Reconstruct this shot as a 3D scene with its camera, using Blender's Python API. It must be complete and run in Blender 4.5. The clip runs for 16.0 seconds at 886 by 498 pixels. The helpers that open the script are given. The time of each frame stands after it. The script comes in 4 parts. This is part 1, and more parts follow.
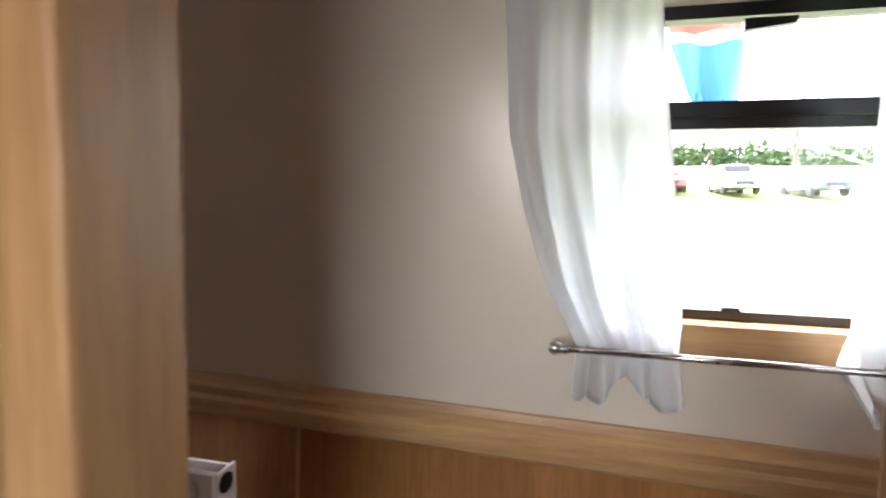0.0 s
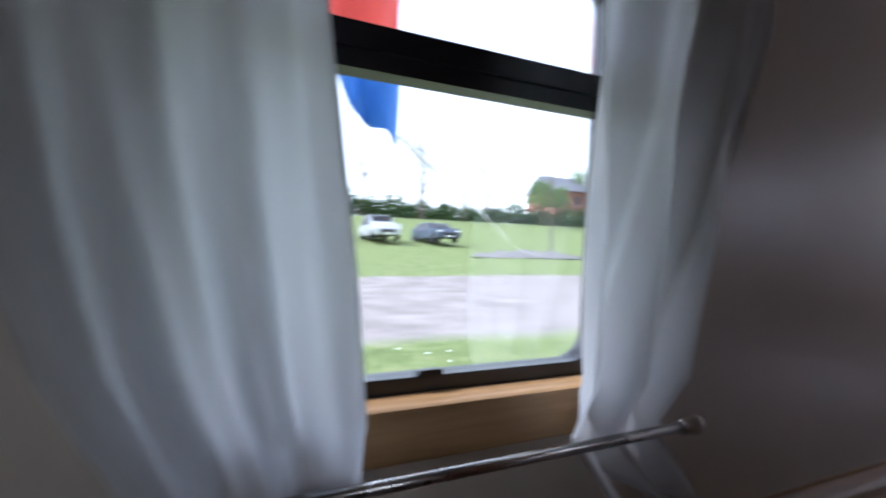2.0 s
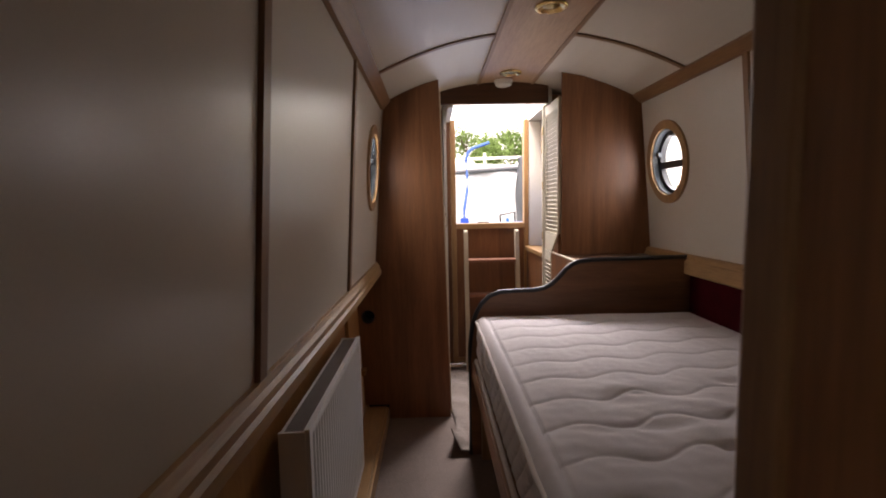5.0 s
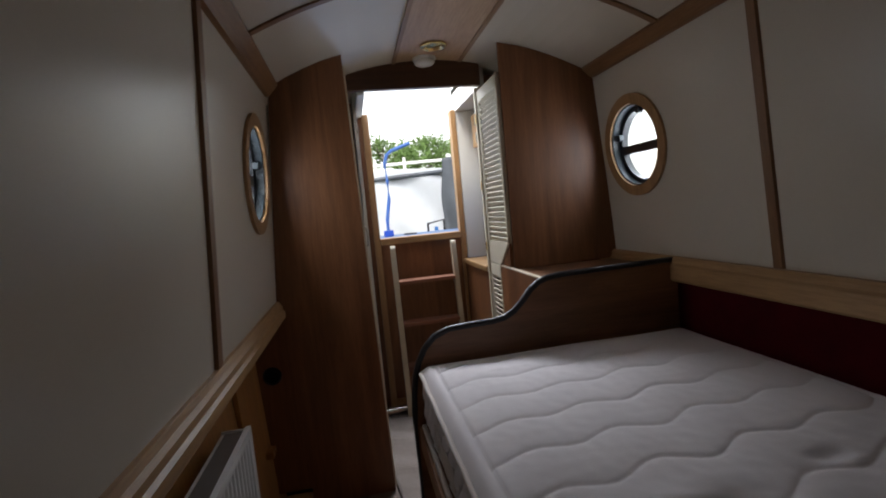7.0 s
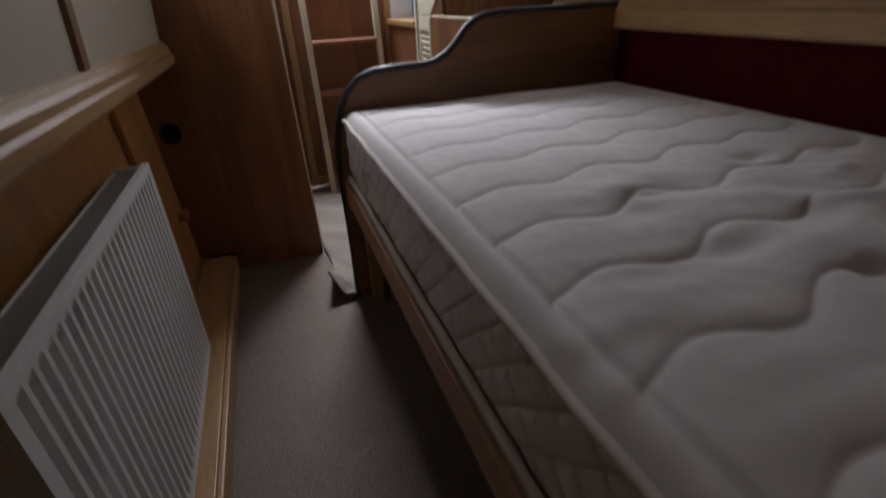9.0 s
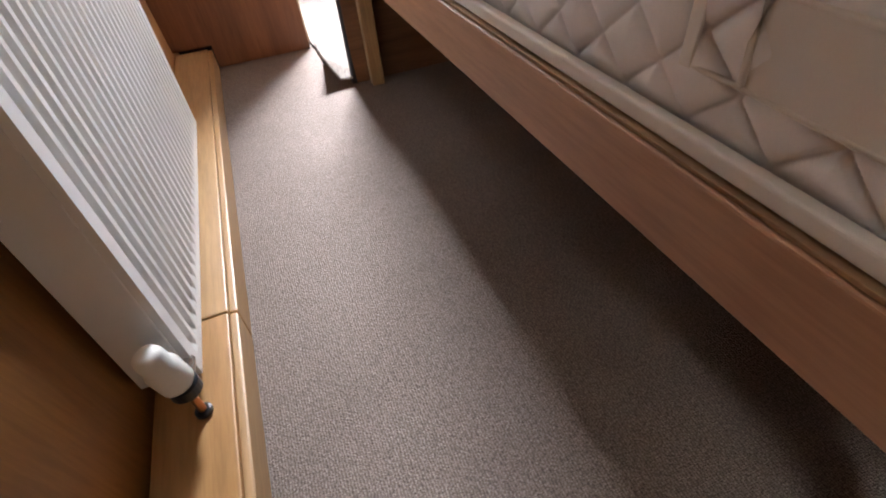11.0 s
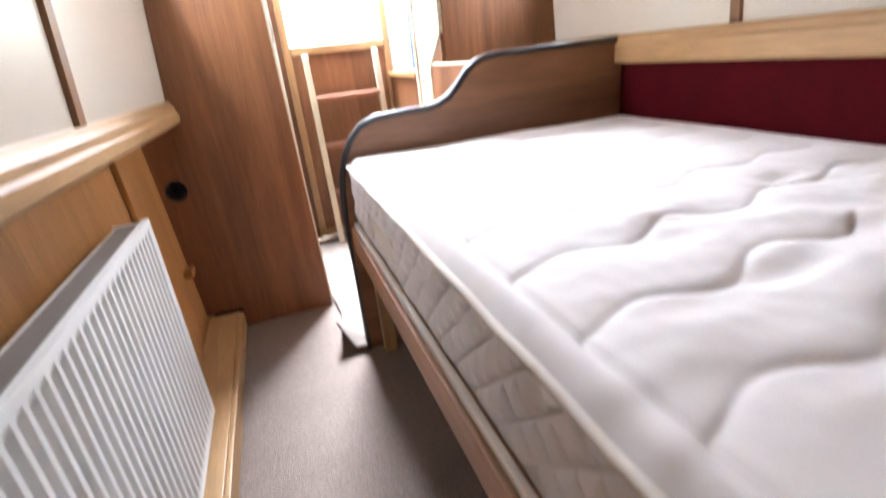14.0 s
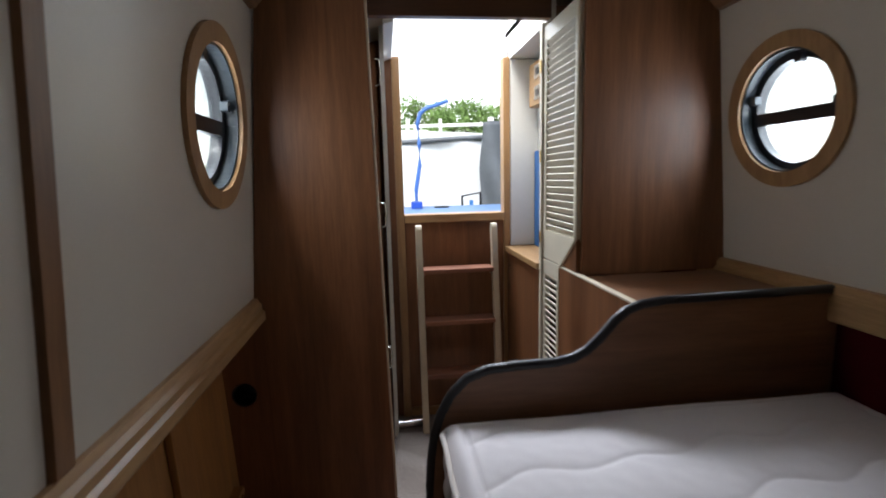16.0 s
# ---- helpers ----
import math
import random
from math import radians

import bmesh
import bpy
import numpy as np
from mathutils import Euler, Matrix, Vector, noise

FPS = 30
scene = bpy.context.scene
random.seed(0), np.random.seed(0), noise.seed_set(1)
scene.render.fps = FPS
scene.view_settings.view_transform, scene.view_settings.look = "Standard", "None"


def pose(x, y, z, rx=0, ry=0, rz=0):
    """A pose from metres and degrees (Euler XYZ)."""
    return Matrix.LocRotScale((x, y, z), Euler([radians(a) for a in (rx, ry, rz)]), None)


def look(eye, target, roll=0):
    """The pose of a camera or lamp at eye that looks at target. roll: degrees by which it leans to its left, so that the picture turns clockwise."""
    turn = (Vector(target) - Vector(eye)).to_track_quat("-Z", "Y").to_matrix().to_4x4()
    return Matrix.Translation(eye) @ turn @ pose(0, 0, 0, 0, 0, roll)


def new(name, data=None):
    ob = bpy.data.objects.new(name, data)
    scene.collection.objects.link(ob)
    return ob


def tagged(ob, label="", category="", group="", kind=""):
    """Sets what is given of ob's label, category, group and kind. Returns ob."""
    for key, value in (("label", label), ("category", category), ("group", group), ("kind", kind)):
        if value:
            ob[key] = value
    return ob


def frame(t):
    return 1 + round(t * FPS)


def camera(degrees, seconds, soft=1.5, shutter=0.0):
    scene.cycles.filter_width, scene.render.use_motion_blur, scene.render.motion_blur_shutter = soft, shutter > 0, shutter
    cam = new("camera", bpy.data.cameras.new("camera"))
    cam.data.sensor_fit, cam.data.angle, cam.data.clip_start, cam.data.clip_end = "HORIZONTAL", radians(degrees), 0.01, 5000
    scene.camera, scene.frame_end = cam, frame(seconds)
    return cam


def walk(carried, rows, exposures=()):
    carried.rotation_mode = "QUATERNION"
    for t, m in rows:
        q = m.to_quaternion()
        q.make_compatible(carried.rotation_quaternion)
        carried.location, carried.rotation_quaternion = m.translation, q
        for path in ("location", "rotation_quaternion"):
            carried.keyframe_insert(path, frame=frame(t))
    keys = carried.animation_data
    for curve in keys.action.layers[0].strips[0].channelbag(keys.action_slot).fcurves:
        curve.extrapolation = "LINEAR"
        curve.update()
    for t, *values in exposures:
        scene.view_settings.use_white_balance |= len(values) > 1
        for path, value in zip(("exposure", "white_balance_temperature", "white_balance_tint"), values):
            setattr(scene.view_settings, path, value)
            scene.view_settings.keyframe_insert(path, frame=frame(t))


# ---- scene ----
cam = camera(85.1, 16.0, soft=1.9, shutter=0.5)
PATH = [
    (0, (0.845, 0.77, 1.36), (-1.09, 0.33, 1.203), 1.1),
    (0.3, (0.786, 0.787, 1.348), (-1.182, 0.479, 1.233), 1.0),
    (0.6, (0.695, 0.735, 1.331), (-1.304, 0.739, 1.266), 0.9),
    (1, (0.6, 0.74, 1.351), (-1.383, 0.972, 1.232), 1.0),
    (1.5, (0.529, 0.788, 1.337), (-1.427, 1.195, 1.234), 1.4),
    (2, (0.432, 0.855, 1.321), (-1.371, 1.716, 1.372), 0.7),
    (2.5, (0.366, 0.881, 1.373), (-0.85, 2.468, 1.324), -0.6),
    (2.7, (0.355, 0.903, 1.381), (-0.67, 2.616, 1.273), 0.3),
    (3, (0.346, 0.939, 1.365), (-0.364, 2.8, 1.185), 1.0),
    (3.5, (0.373, 0.971, 1.366), (0.078, 2.935, 1.132), 2.4),
    (5.8, (0.326, 1.537, 1.29), (0.46, 3.526, 1.129), -2.2),
    (6, (0.343, 1.592, 1.305), (0.512, 3.579, 1.151), -2.4),
    (6.5, (0.361, 1.775, 1.309), (0.641, 3.752, 1.191), -3.2),
    (7, (0.366, 1.952, 1.314), (0.723, 3.913, 1.146), -5.3),
    (7.5, (0.357, 1.997, 1.313), (0.828, 3.939, 1.222), -4.7),
    (8, (0.389, 1.993, 1.255), (0.897, 3.886, 0.857), -3.7),
    (8.5, (0.371, 2.014, 1.174), (0.901, 3.811, 0.474), -2.3),
    (9, (0.333, 2.029, 1.073), (0.891, 3.709, 0.142), -2.9),
    (9.5, (0.31, 2.042, 0.966), (0.874, 3.616, -0.13), -4.6),
    (10, (0.263, 2.04, 0.856), (0.755, 3.543, -0.368), -8.0),
    (10.2, (0.245, 2.029, 0.811), (0.71, 3.497, -0.466), -7.5),
    (12.3, (0.258, 1.977, 0.712), (0.731, 3.342, -0.671), -4.0),
    (12.5, (0.26, 1.982, 0.726), (0.747, 3.373, -0.626), -3.9),
    (13, (0.28, 2.004, 0.804), (0.766, 3.482, -0.451), -4.6),
    (13.5, (0.318, 2.06, 0.903), (0.839, 3.652, -0.198), -4.6),
    (14, (0.349, 2.079, 1.034), (0.904, 3.848, 0.285), -6.2),
    (14.5, (0.378, 2.146, 1.134), (0.898, 4.017, 0.656), -4.1),
    (15, (0.449, 2.228, 1.233), (0.836, 4.158, 0.879), -2.1),
    (15.5, (0.435, 2.384, 1.276), (0.723, 4.344, 1.004), -0.5),
    (16, (0.437, 2.574, 1.344), (0.668, 4.538, 1.05), -1.4),
]
EXPOSURES = [(0, 4.55, 6300, 17), (0.6, 3.4, 5900, 17), (1, 2.65, 5650, 16), (1.5, 1.75, 5350, 17), (2, 2.05, 5450, 18), (2.5, 2.1, 5750, 15), (3, 1.25, 6300, 17), (3.5, 1.72, 8000, 29),
             (6, 2.02, 7000, 15), (7, 1.17, 6500, 11), (7.5, 1.02, 6500, 11), (8, 1.02, 6600, 12), (9, 1.67, 6600, 12), (9.5, 2.12, 6500, 11), (10, 3.02, 6500, 11), (12.3, 5.52, 6300, 9),
             (13.2, 5.47, 6300, 9), (14, 4.62, 6300, 10), (14.5, 3.82, 6300, 10), (15, 2.72, 6300, 10), (15.5, 2.32, 6300, 10), (16, 1.57, 6300, 9)]
walk(cam, [(t, look(e, g, r)) for t, e, g, r in PATH], EXPOSURES)

# ---------------------------------------------------------------- light
world = bpy.data.worlds.new("overcast_sky")
scene.world = world
world.use_nodes = True
wn, wl = world.node_tree.nodes, world.node_tree.links
sky = wn.new("ShaderNodeTexSky")
sky.sky_type = "NISHITA"
sky.sun_disc = False
sky.sun_elevation, sky.sun_rotation = radians(48), radians(200)
sky.air_density, sky.dust_density = 1.5, 1.0
grey = wn.new("ShaderNodeHueSaturation")
grey.inputs["Saturation"].default_value = 0.25
wl.new(sky.outputs[0], grey.inputs["Color"])
wl.new(grey.outputs[0], wn["Background"].inputs["Color"])
wn["Background"].inputs["Strength"].default_value = 0.15

sun = new("sun", bpy.data.lights.new("sun", "SUN"))
sun.data.energy, sun.data.angle, sun.data.color = 1.2, radians(25), (1.0, 0.97, 0.92)
sun.matrix_world = look((0, 0, 10), (0.35, 0.75, 9.0))



def daylight(name, eye, target, w, h, watts, color=(1.0, 0.97, 0.93), disc=False):
    """The sky's light in one of the cabin's openings; the bow one is added fill."""
    d = bpy.data.lights.new(name, "AREA")
    d.shape = "ELLIPSE" if disc else "RECTANGLE"
    d.size, d.size_y, d.energy, d.color = w, h, watts, color
    o = new(name, d)
    o.matrix_world = look(eye, target)
    return o


COOL = (0.85, 0.895, 1.0)
WARM = (0.96, 0.92, 0.88)
daylight("hatch_daylight", (0.81, 5.45, 2.72), (0.65, 2.9, 0.6), 0.9, 0.8, 35, COOL)
daylight("porthole_daylight", (1.72, 3.91, 1.512), (0.0, 3.91, 1.50), 0.60, 0.60, 3.6, COOL, True)
daylight("porthole_daylight", (-0.09, 3.86, 1.50), (1.6, 3.86, 1.49), 0.60, 0.60, 3.0, COOL, True)
# lamp in the assumed, unseen washroom window, lighting the wall opposite
daylight("washroom_daylight", (1.64, 0.65, 1.45), (0.0, 0.75, 1.3), 0.55, 0.44, 0.32, WARM)
# added fill light before the closed bow bulkhead, which has no opening
daylight("bow_daylight", (0.3, -1.28, 1.3), (0.3, 2.0, 1.0), 0.55, 1.3, 0.26, (1.0, 0.88, 0.77))

# ---------------------------------------------------------------- materials


def mat(name, color, rough=0.5, metal=0.0, spec=0.5):
    m = bpy.data.materials.new(name)
    m.use_nodes = True
    b = m.node_tree.nodes["Principled BSDF"]
    b.inputs["Base Color"].default_value = (*color, 1)
    b.inputs["Roughness"].default_value = rough
    b.inputs["Metallic"].default_value = metal
    b.inputs["Specular IOR Level"].default_value = spec
    return m


def nodes_of(m):
    return m.node_tree.nodes, m.node_tree.links, m.node_tree.nodes["Principled BSDF"]


def coords(m, scale, kind="Object"):
    n, l, b = nodes_of(m)
    tc, mp = n.new("ShaderNodeTexCoord"), n.new("ShaderNodeMapping")
    mp.inputs["Scale"].default_value = scale
    l.new(tc.outputs[kind], mp.inputs["Vector"])
    return mp.outputs["Vector"]


def noise_tex(m, vec, scale, detail=4.0, rough=0.55, distort=0.0):
    n, l, b = nodes_of(m)
    t = n.new("ShaderNodeTexNoise")
    t.inputs["Scale"].default_value, t.inputs["Detail"].default_value = scale, detail
    t.inputs["Roughness"].default_value, t.inputs["Distortion"].default_value = rough, distort
    l.new(vec, t.inputs["Vector"])
    return t.outputs["Fac"]


def ramp(m, fac, stops):
    n, l, b = nodes_of(m)
    r = n.new("ShaderNodeValToRGB")
    e = r.color_ramp.elements
    while len(e) < len(stops):
        e.new(0.5)
    for el, (p, c) in zip(e, stops):
        el.position, el.color = p, (*c, 1)
    l.new(fac, r.inputs["Fac"])
    return r.outputs["Color"]


def blend(m, a, b2, fac, mode="MULTIPLY"):
    n, l, b = nodes_of(m)
    x = n.new("ShaderNodeMix")
    x.data_type, x.blend_type = "RGBA", mode
    x.inputs["Factor"].default_value = fac
    l.new(a, x.inputs["A"])
    l.new(b2, x.inputs["B"])
    return x.outputs["Result"]


def bump(m, height, strength, distance=0.002):
    n, l, b = nodes_of(m)
    u = n.new("ShaderNodeBump")
    u.inputs["Strength"].default_value, u.inputs["Distance"].default_value = strength, distance
    l.new(height, u.inputs["Height"])
    l.new(u.outputs["Normal"], b.inputs["Normal"])


def wood(name, dark, light, grain, rough=0.4, fine=1.0, spec=0.5, contrast=1.0):
    """Wood whose grain runs along the axis 'x', 'y' or 'z'."""
    m = mat(name, light, rough, 0.0, spec)
    n, l, b = nodes_of(m)
    s = {"x": (0.07, 1, 1), "y": (1, 0.07, 1), "z": (1, 1, 0.07)}[grain]
    v = coords(m, s)
    big = noise_tex(m, v, 9 * fine, 5, 0.6, 1.2)
    small = noise_tex(m, v, 130 * fine, 3, 0.7)
    mid = tuple((a + c) / 2 for a, c in zip(dark, light))
    c1 = ramp(m, big, [(0.5 - 0.2 / contrast, dark), (0.5, mid), (0.5 + 0.2 / contrast, light)])
    c2 = ramp(m, small, [(0.35, (0.62, 0.58, 0.55)), (0.6, (1, 1, 1))])
    l.new(blend(m, c1, c2, 0.45), b.inputs["Base Color"])
    rr = n.new("ShaderNodeMapRange")
    rr.inputs["To Min"].default_value, rr.inputs["To Max"].default_value = rough - 0.06, rough + 0.12
    l.new(big, rr.inputs["Value"])
    l.new(rr.outputs["Result"], b.inputs["Roughness"])
    bump(m, small, 0.12, 0.0006)
    return m


def mottled(name, color, vary, rough, scale=4.0, grain=150.0, relief=0.1, spec=0.5, metal=0.0, wear=1.0):
    m = mat(name, color, rough, metal, spec)
    n, l, b = nodes_of(m)
    v = coords(m, (1, 1, 1))
    big = noise_tex(m, v, scale, 6, 0.6)
    fine = noise_tex(m, v, grain, 2, 0.5)
    lo = tuple(c * (1 - vary) for c in color)
    hi = tuple(min(1, c * (1 + vary * 0.6)) for c in color)
    c1 = ramp(m, big, [(0.3, lo), (0.7, hi)])
    c2 = ramp(m, fine, [(0.3, (1 - vary,) * 3), (0.7, (1, 1, 1))])
    l.new(blend(m, c1, c2, 0.6), b.inputs["Base Color"])
    rr = n.new("ShaderNodeMapRange")
    rr.inputs["To Min"].default_value, rr.inputs["To Max"].default_value = max(0.03, rough - 0.07 * wear), min(1, rough + 0.1 * wear)
    l.new(big, rr.inputs["Value"])
    l.new(rr.outputs["Result"], b.inputs["Roughness"])
    bump(m, fine, relief, 0.001)
    return m


VENEER = wood("brown_veneer", (0.14, 0.053, 0.019), (0.28, 0.118, 0.047), "z", 0.42)
VENEER_X = wood("brown_veneer_crosswise", (0.14, 0.06, 0.024), (0.27, 0.124, 0.056), "x", 0.42)
OAK_Y = wood("pale_oak_lengthwise", (0.33, 0.185, 0.075), (0.52, 0.325, 0.15), "y", 0.38)
OAK_Z = wood("pale_oak_upright", (0.30, 0.165, 0.07), (0.46, 0.27, 0.12), "z", 0.4)
OAK_X = wood("pale_oak_crosswise", (0.30, 0.165, 0.07), (0.46, 0.27, 0.12), "x", 0.4)
PINE = wood("orange_ply", (0.33, 0.145, 0.04), (0.48, 0.235, 0.075), "z", 0.42, 0.7)
DUCT = wood("honey_oak_duct", (0.33, 0.155, 0.048), (0.48, 0.265, 0.10), "y", 0.4)
BEDWOOD = wood("reddish_bed_board", (0.34, 0.17, 0.09), (0.46, 0.25, 0.14), "y", 0.5)
STRIP = wood("wall_batten_wood", (0.17, 0.08, 0.035), (0.28, 0.145, 0.065), "z", 0.38)
STRIP_X = wood("ceiling_batten_wood", (0.17, 0.08, 0.035), (0.28, 0.145, 0.065), "x", 0.38)
STRIP_Y = wood("cornice_wood", (0.21, 0.105, 0.045), (0.33, 0.18, 0.08), "y", 0.38)
DARKBEAM = wood("dark_beam_wood", (0.06, 0.024, 0.011), (0.12, 0.05, 0.022), "x", 0.4)
CEILWOOD = wood("ceiling_panel_wood", (0.42, 0.26, 0.15), (0.55, 0.37, 0.23), "y", 0.4)
CREAM = mottled("cream_laminate", (0.62, 0.565, 0.47), 0.035, 0.30, 2.0, 220, 0.05, wear=0.12)
CEIL = mottled("cream_ceiling_laminate", (0.66, 0.60, 0.50), 0.035, 0.34, 2.0, 220, 0.05, wear=0.15)
WHITEWALL = mottled("white_painted_lining", (0.72, 0.72, 0.68), 0.05, 0.5, 3.0)
LOUVRE = mottled("cream_louvre_paint", (0.66, 0.60, 0.47), 0.06, 0.45, 6.0)
LADDERPAINT = mottled("cream_ladder_paint", (0.60, 0.52, 0.38), 0.12, 0.5, 8.0)
RUNGWOOD = wood("red_brown_tread", (0.20, 0.075, 0.04), (0.33, 0.14, 0.08), "x", 0.5)
WHITEMETAL = mottled("white_radiator_enamel", (0.80, 0.80, 0.78), 0.03, 0.32, 5.0, 300, 0.03, wear=0.35)
# white enamel darkened: the shade of the recessed top is in the colour
GRILLE = mottled("grille_enamel_painted_shade", (0.34, 0.31, 0.28), 0.1, 0.5)
# near-black colour standing for the shade inside the radiators
CONVECTORSHADE = mottled("convector_painted_shade", (0.10, 0.08, 0.07), 0.2, 0.6)
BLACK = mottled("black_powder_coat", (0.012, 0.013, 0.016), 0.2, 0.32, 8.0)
DARKMETAL = mottled("dark_blue_grey_metal", (0.06, 0.075, 0.085), 0.2, 0.3, 8.0)
RUBBER = mottled("black_edge_trim", (0.018, 0.016, 0.018), 0.2, 0.38, 12.0)
STEEL = mottled("brushed_steel", (0.55, 0.53, 0.50), 0.1, 0.25, 10.0, 300, 0.03, 0.5, 1.0)
BRASS = mottled("polished_brass", (0.78, 0.56, 0.24), 0.1, 0.2, 10.0, 300, 0.02, 0.5, 1.0)
COPPER = mottled("copper_pipe", (0.60, 0.30, 0.17), 0.15, 0.35, 10.0, 300, 0.03, 0.5, 1.0)
PLASTIC = mottled("white_plastic", (0.78, 0.77, 0.72), 0.03, 0.4)
MAROON = mottled("dark_red_lining", (0.075, 0.003, 0.007), 0.25, 0.85, 10.0, 150, 0.1, 0.1)
BLUE = mottled("blue_paint", (0.04, 0.18, 0.50), 0.1, 0.45)
GREYTARP = mottled("grey_tarpaulin", (0.11, 0.12, 0.135), 0.2, 0.5, 3.0)
WHITETARP = mottled("white_tarpaulin", (0.62, 0.64, 0.66), 0.1, 0.5, 2.0)
TYRE = mottled("tyre_rubber", (0.02, 0.02, 0.02), 0.2, 0.8)


def carpet(name, lo, mid, hi):
    m = mat(name, mid, 0.95, 0, 0.1)
    n, l, b = nodes_of(m)
    v = coords(m, (1, 1.6, 1))
    vor = n.new("ShaderNodeTexVoronoi")
    vor.inputs["Scale"].default_value = 215
    vor.inputs["Randomness"].default_value = 0.45
    l.new(v, vor.inputs["Vector"])
    sp = noise_tex(m, v, 260, 2, 0.6)
    big = noise_tex(m, v, 2.2, 4, 0.6)
    c1 = ramp(m, sp, [(0.32, lo), (0.5, mid), (0.7, hi)])
    # gaps between the loops darkened: shade between tufts put into the colour
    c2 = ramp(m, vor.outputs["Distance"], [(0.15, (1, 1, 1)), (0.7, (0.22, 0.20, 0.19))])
    c3 = ramp(m, big, [(0.3, (0.82, 0.81, 0.8)), (0.7, (1, 1, 1))])
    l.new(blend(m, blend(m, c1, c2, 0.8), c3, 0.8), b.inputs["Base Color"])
    inv = n.new("ShaderNodeMath")
    inv.operation = "SUBTRACT"
    inv.inputs[0].default_value = 1.0
    l.new(vor.outputs["Distance"], inv.inputs[1])
    bump(m, inv.outputs[0], 0.8, 0.004)
    return m


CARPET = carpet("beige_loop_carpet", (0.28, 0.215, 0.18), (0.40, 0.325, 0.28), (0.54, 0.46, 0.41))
# lighter copy of the floor carpet, with the hatch's light in the colour
OFFCUT = carpet("hatch_lit_carpet_offcut", (0.38, 0.32, 0.28), (0.52, 0.45, 0.40), (0.62, 0.56, 0.50))


def cloth(name, color, translucent=0.0, weave=700.0, vary=0.05):
    m = mottled(name, color, vary, 0.85, 3.0, weave, 0.25, 0.2)
    if translucent:
        n, l, b = nodes_of(m)
        tr, mx = n.new("ShaderNodeBsdfTranslucent"), n.new("ShaderNodeMixShader")
        tr.inputs["Color"].default_value = (*color, 1)
        mx.inputs["Fac"].default_value = translucent
        l.new(b.outputs[0], mx.inputs[1])
        l.new(tr.outputs[0], mx.inputs[2])
        l.new(mx.outputs[0], n["Material Output"].inputs["Surface"])
    return m


CURTAIN = cloth("white_curtain_cotton", (0.84, 0.85, 0.86), 0.68)
TICKING = cloth("ivory_mattress_ticking", (0.76, 0.72, 0.715), 0.0, 400)
PIPING = cloth("ivory_mattress_tape", (0.68, 0.62, 0.56), 0.0, 900)


def glass():
    m = bpy.data.materials.new("window_glass")
    m.use_nodes = True
    n, l = m.node_tree.nodes, m.node_tree.links
    n.remove(n["Principled BSDF"])
    t, g, x, f = (n.new("ShaderNodeBsdfTransparent"), n.new("ShaderNodeBsdfGlossy"), n.new("ShaderNodeMixShader"), n.new("ShaderNodeLayerWeight"))
    t.inputs["Color"].default_value = (0.93, 0.95, 0.94, 1)
    g.inputs["Roughness"].default_value = 0.02
    p = n.new("ShaderNodeMath")
    p.operation = "POWER"
    p.inputs[1].default_value = 3.0
    q = n.new("ShaderNodeMath")
    q.operation = "MULTIPLY_ADD"
    q.inputs[1].default_value, q.inputs[2].default_value = 0.7, 0.11
    f.inputs["Blend"].default_value = 0.5
    l.new(f.outputs["Facing"], p.inputs[0])
    l.new(p.outputs[0], q.inputs[0])
    l.new(q.outputs[0], x.inputs[0])
    l.new(t.outputs[0], x.inputs[1])
    l.new(g.outputs[0], x.inputs[2])
    l.new(x.outputs[0], n["Material Output"].inputs["Surface"])
    return m


GLASS = glass()
FROST = mat("frosted_porthole_glass", (0.9, 0.92, 0.92), 0.6)
_n, _l, _b = nodes_of(FROST)
_b.inputs["Transmission Weight"].default_value = 1.0
_b.inputs["IOR"].default_value = 1.1

# ---------------------------------------------------------------- mesh helpers


def part(name, bm, material, parent=None, label="", smooth=False):
    me = bpy.data.meshes.new(name)
    bmesh.ops.recalc_face_normals(bm, faces=bm.faces)
    bm.to_mesh(me)
    bm.free()
    me.materials.append(material)
    if smooth:
        for p in me.polygons:
            p.use_smooth = True
    ob = new(name, me)
    if parent is not None:
        ob.parent = parent
    if label:
        ob["label"] = label
    return ob


def thing(name, label, category, group="", kind=""):
    return tagged(new(name), label, category, group, kind)


def bevel(bm, width, segments=2, faces=None):
    bmesh.ops.bevel(bm, geom=list(bm.edges), offset=width, segments=segments, profile=0.6, affect="EDGES", clamp_overlap=True)
    return bm


def box(x0, x1, y0, y1, z0, z1, bev=0.0, bm=None, m=None):
    b = bmesh.new()
    bmesh.ops.create_cube(b, size=1.0)
    for v in b.verts:
        v.co = Vector(((x0 + x1) / 2 + v.co.x * (x1 - x0), (y0 + y1) / 2 + v.co.y * (y1 - y0), (z0 + z1) / 2 + v.co.z * (z1 - z0)))
    if bev:
        bevel(b, bev)
    return join(bm, b, m)


def join(bm, b, m=None):
    if m is not None:
        bmesh.ops.transform(b, matrix=m, verts=b.verts)
    if bm is None:
        return b
    me = bpy.data.meshes.new("join")
    b.to_mesh(me)
    b.free()
    bm.from_mesh(me)
    bpy.data.meshes.remove(me)
    return bm


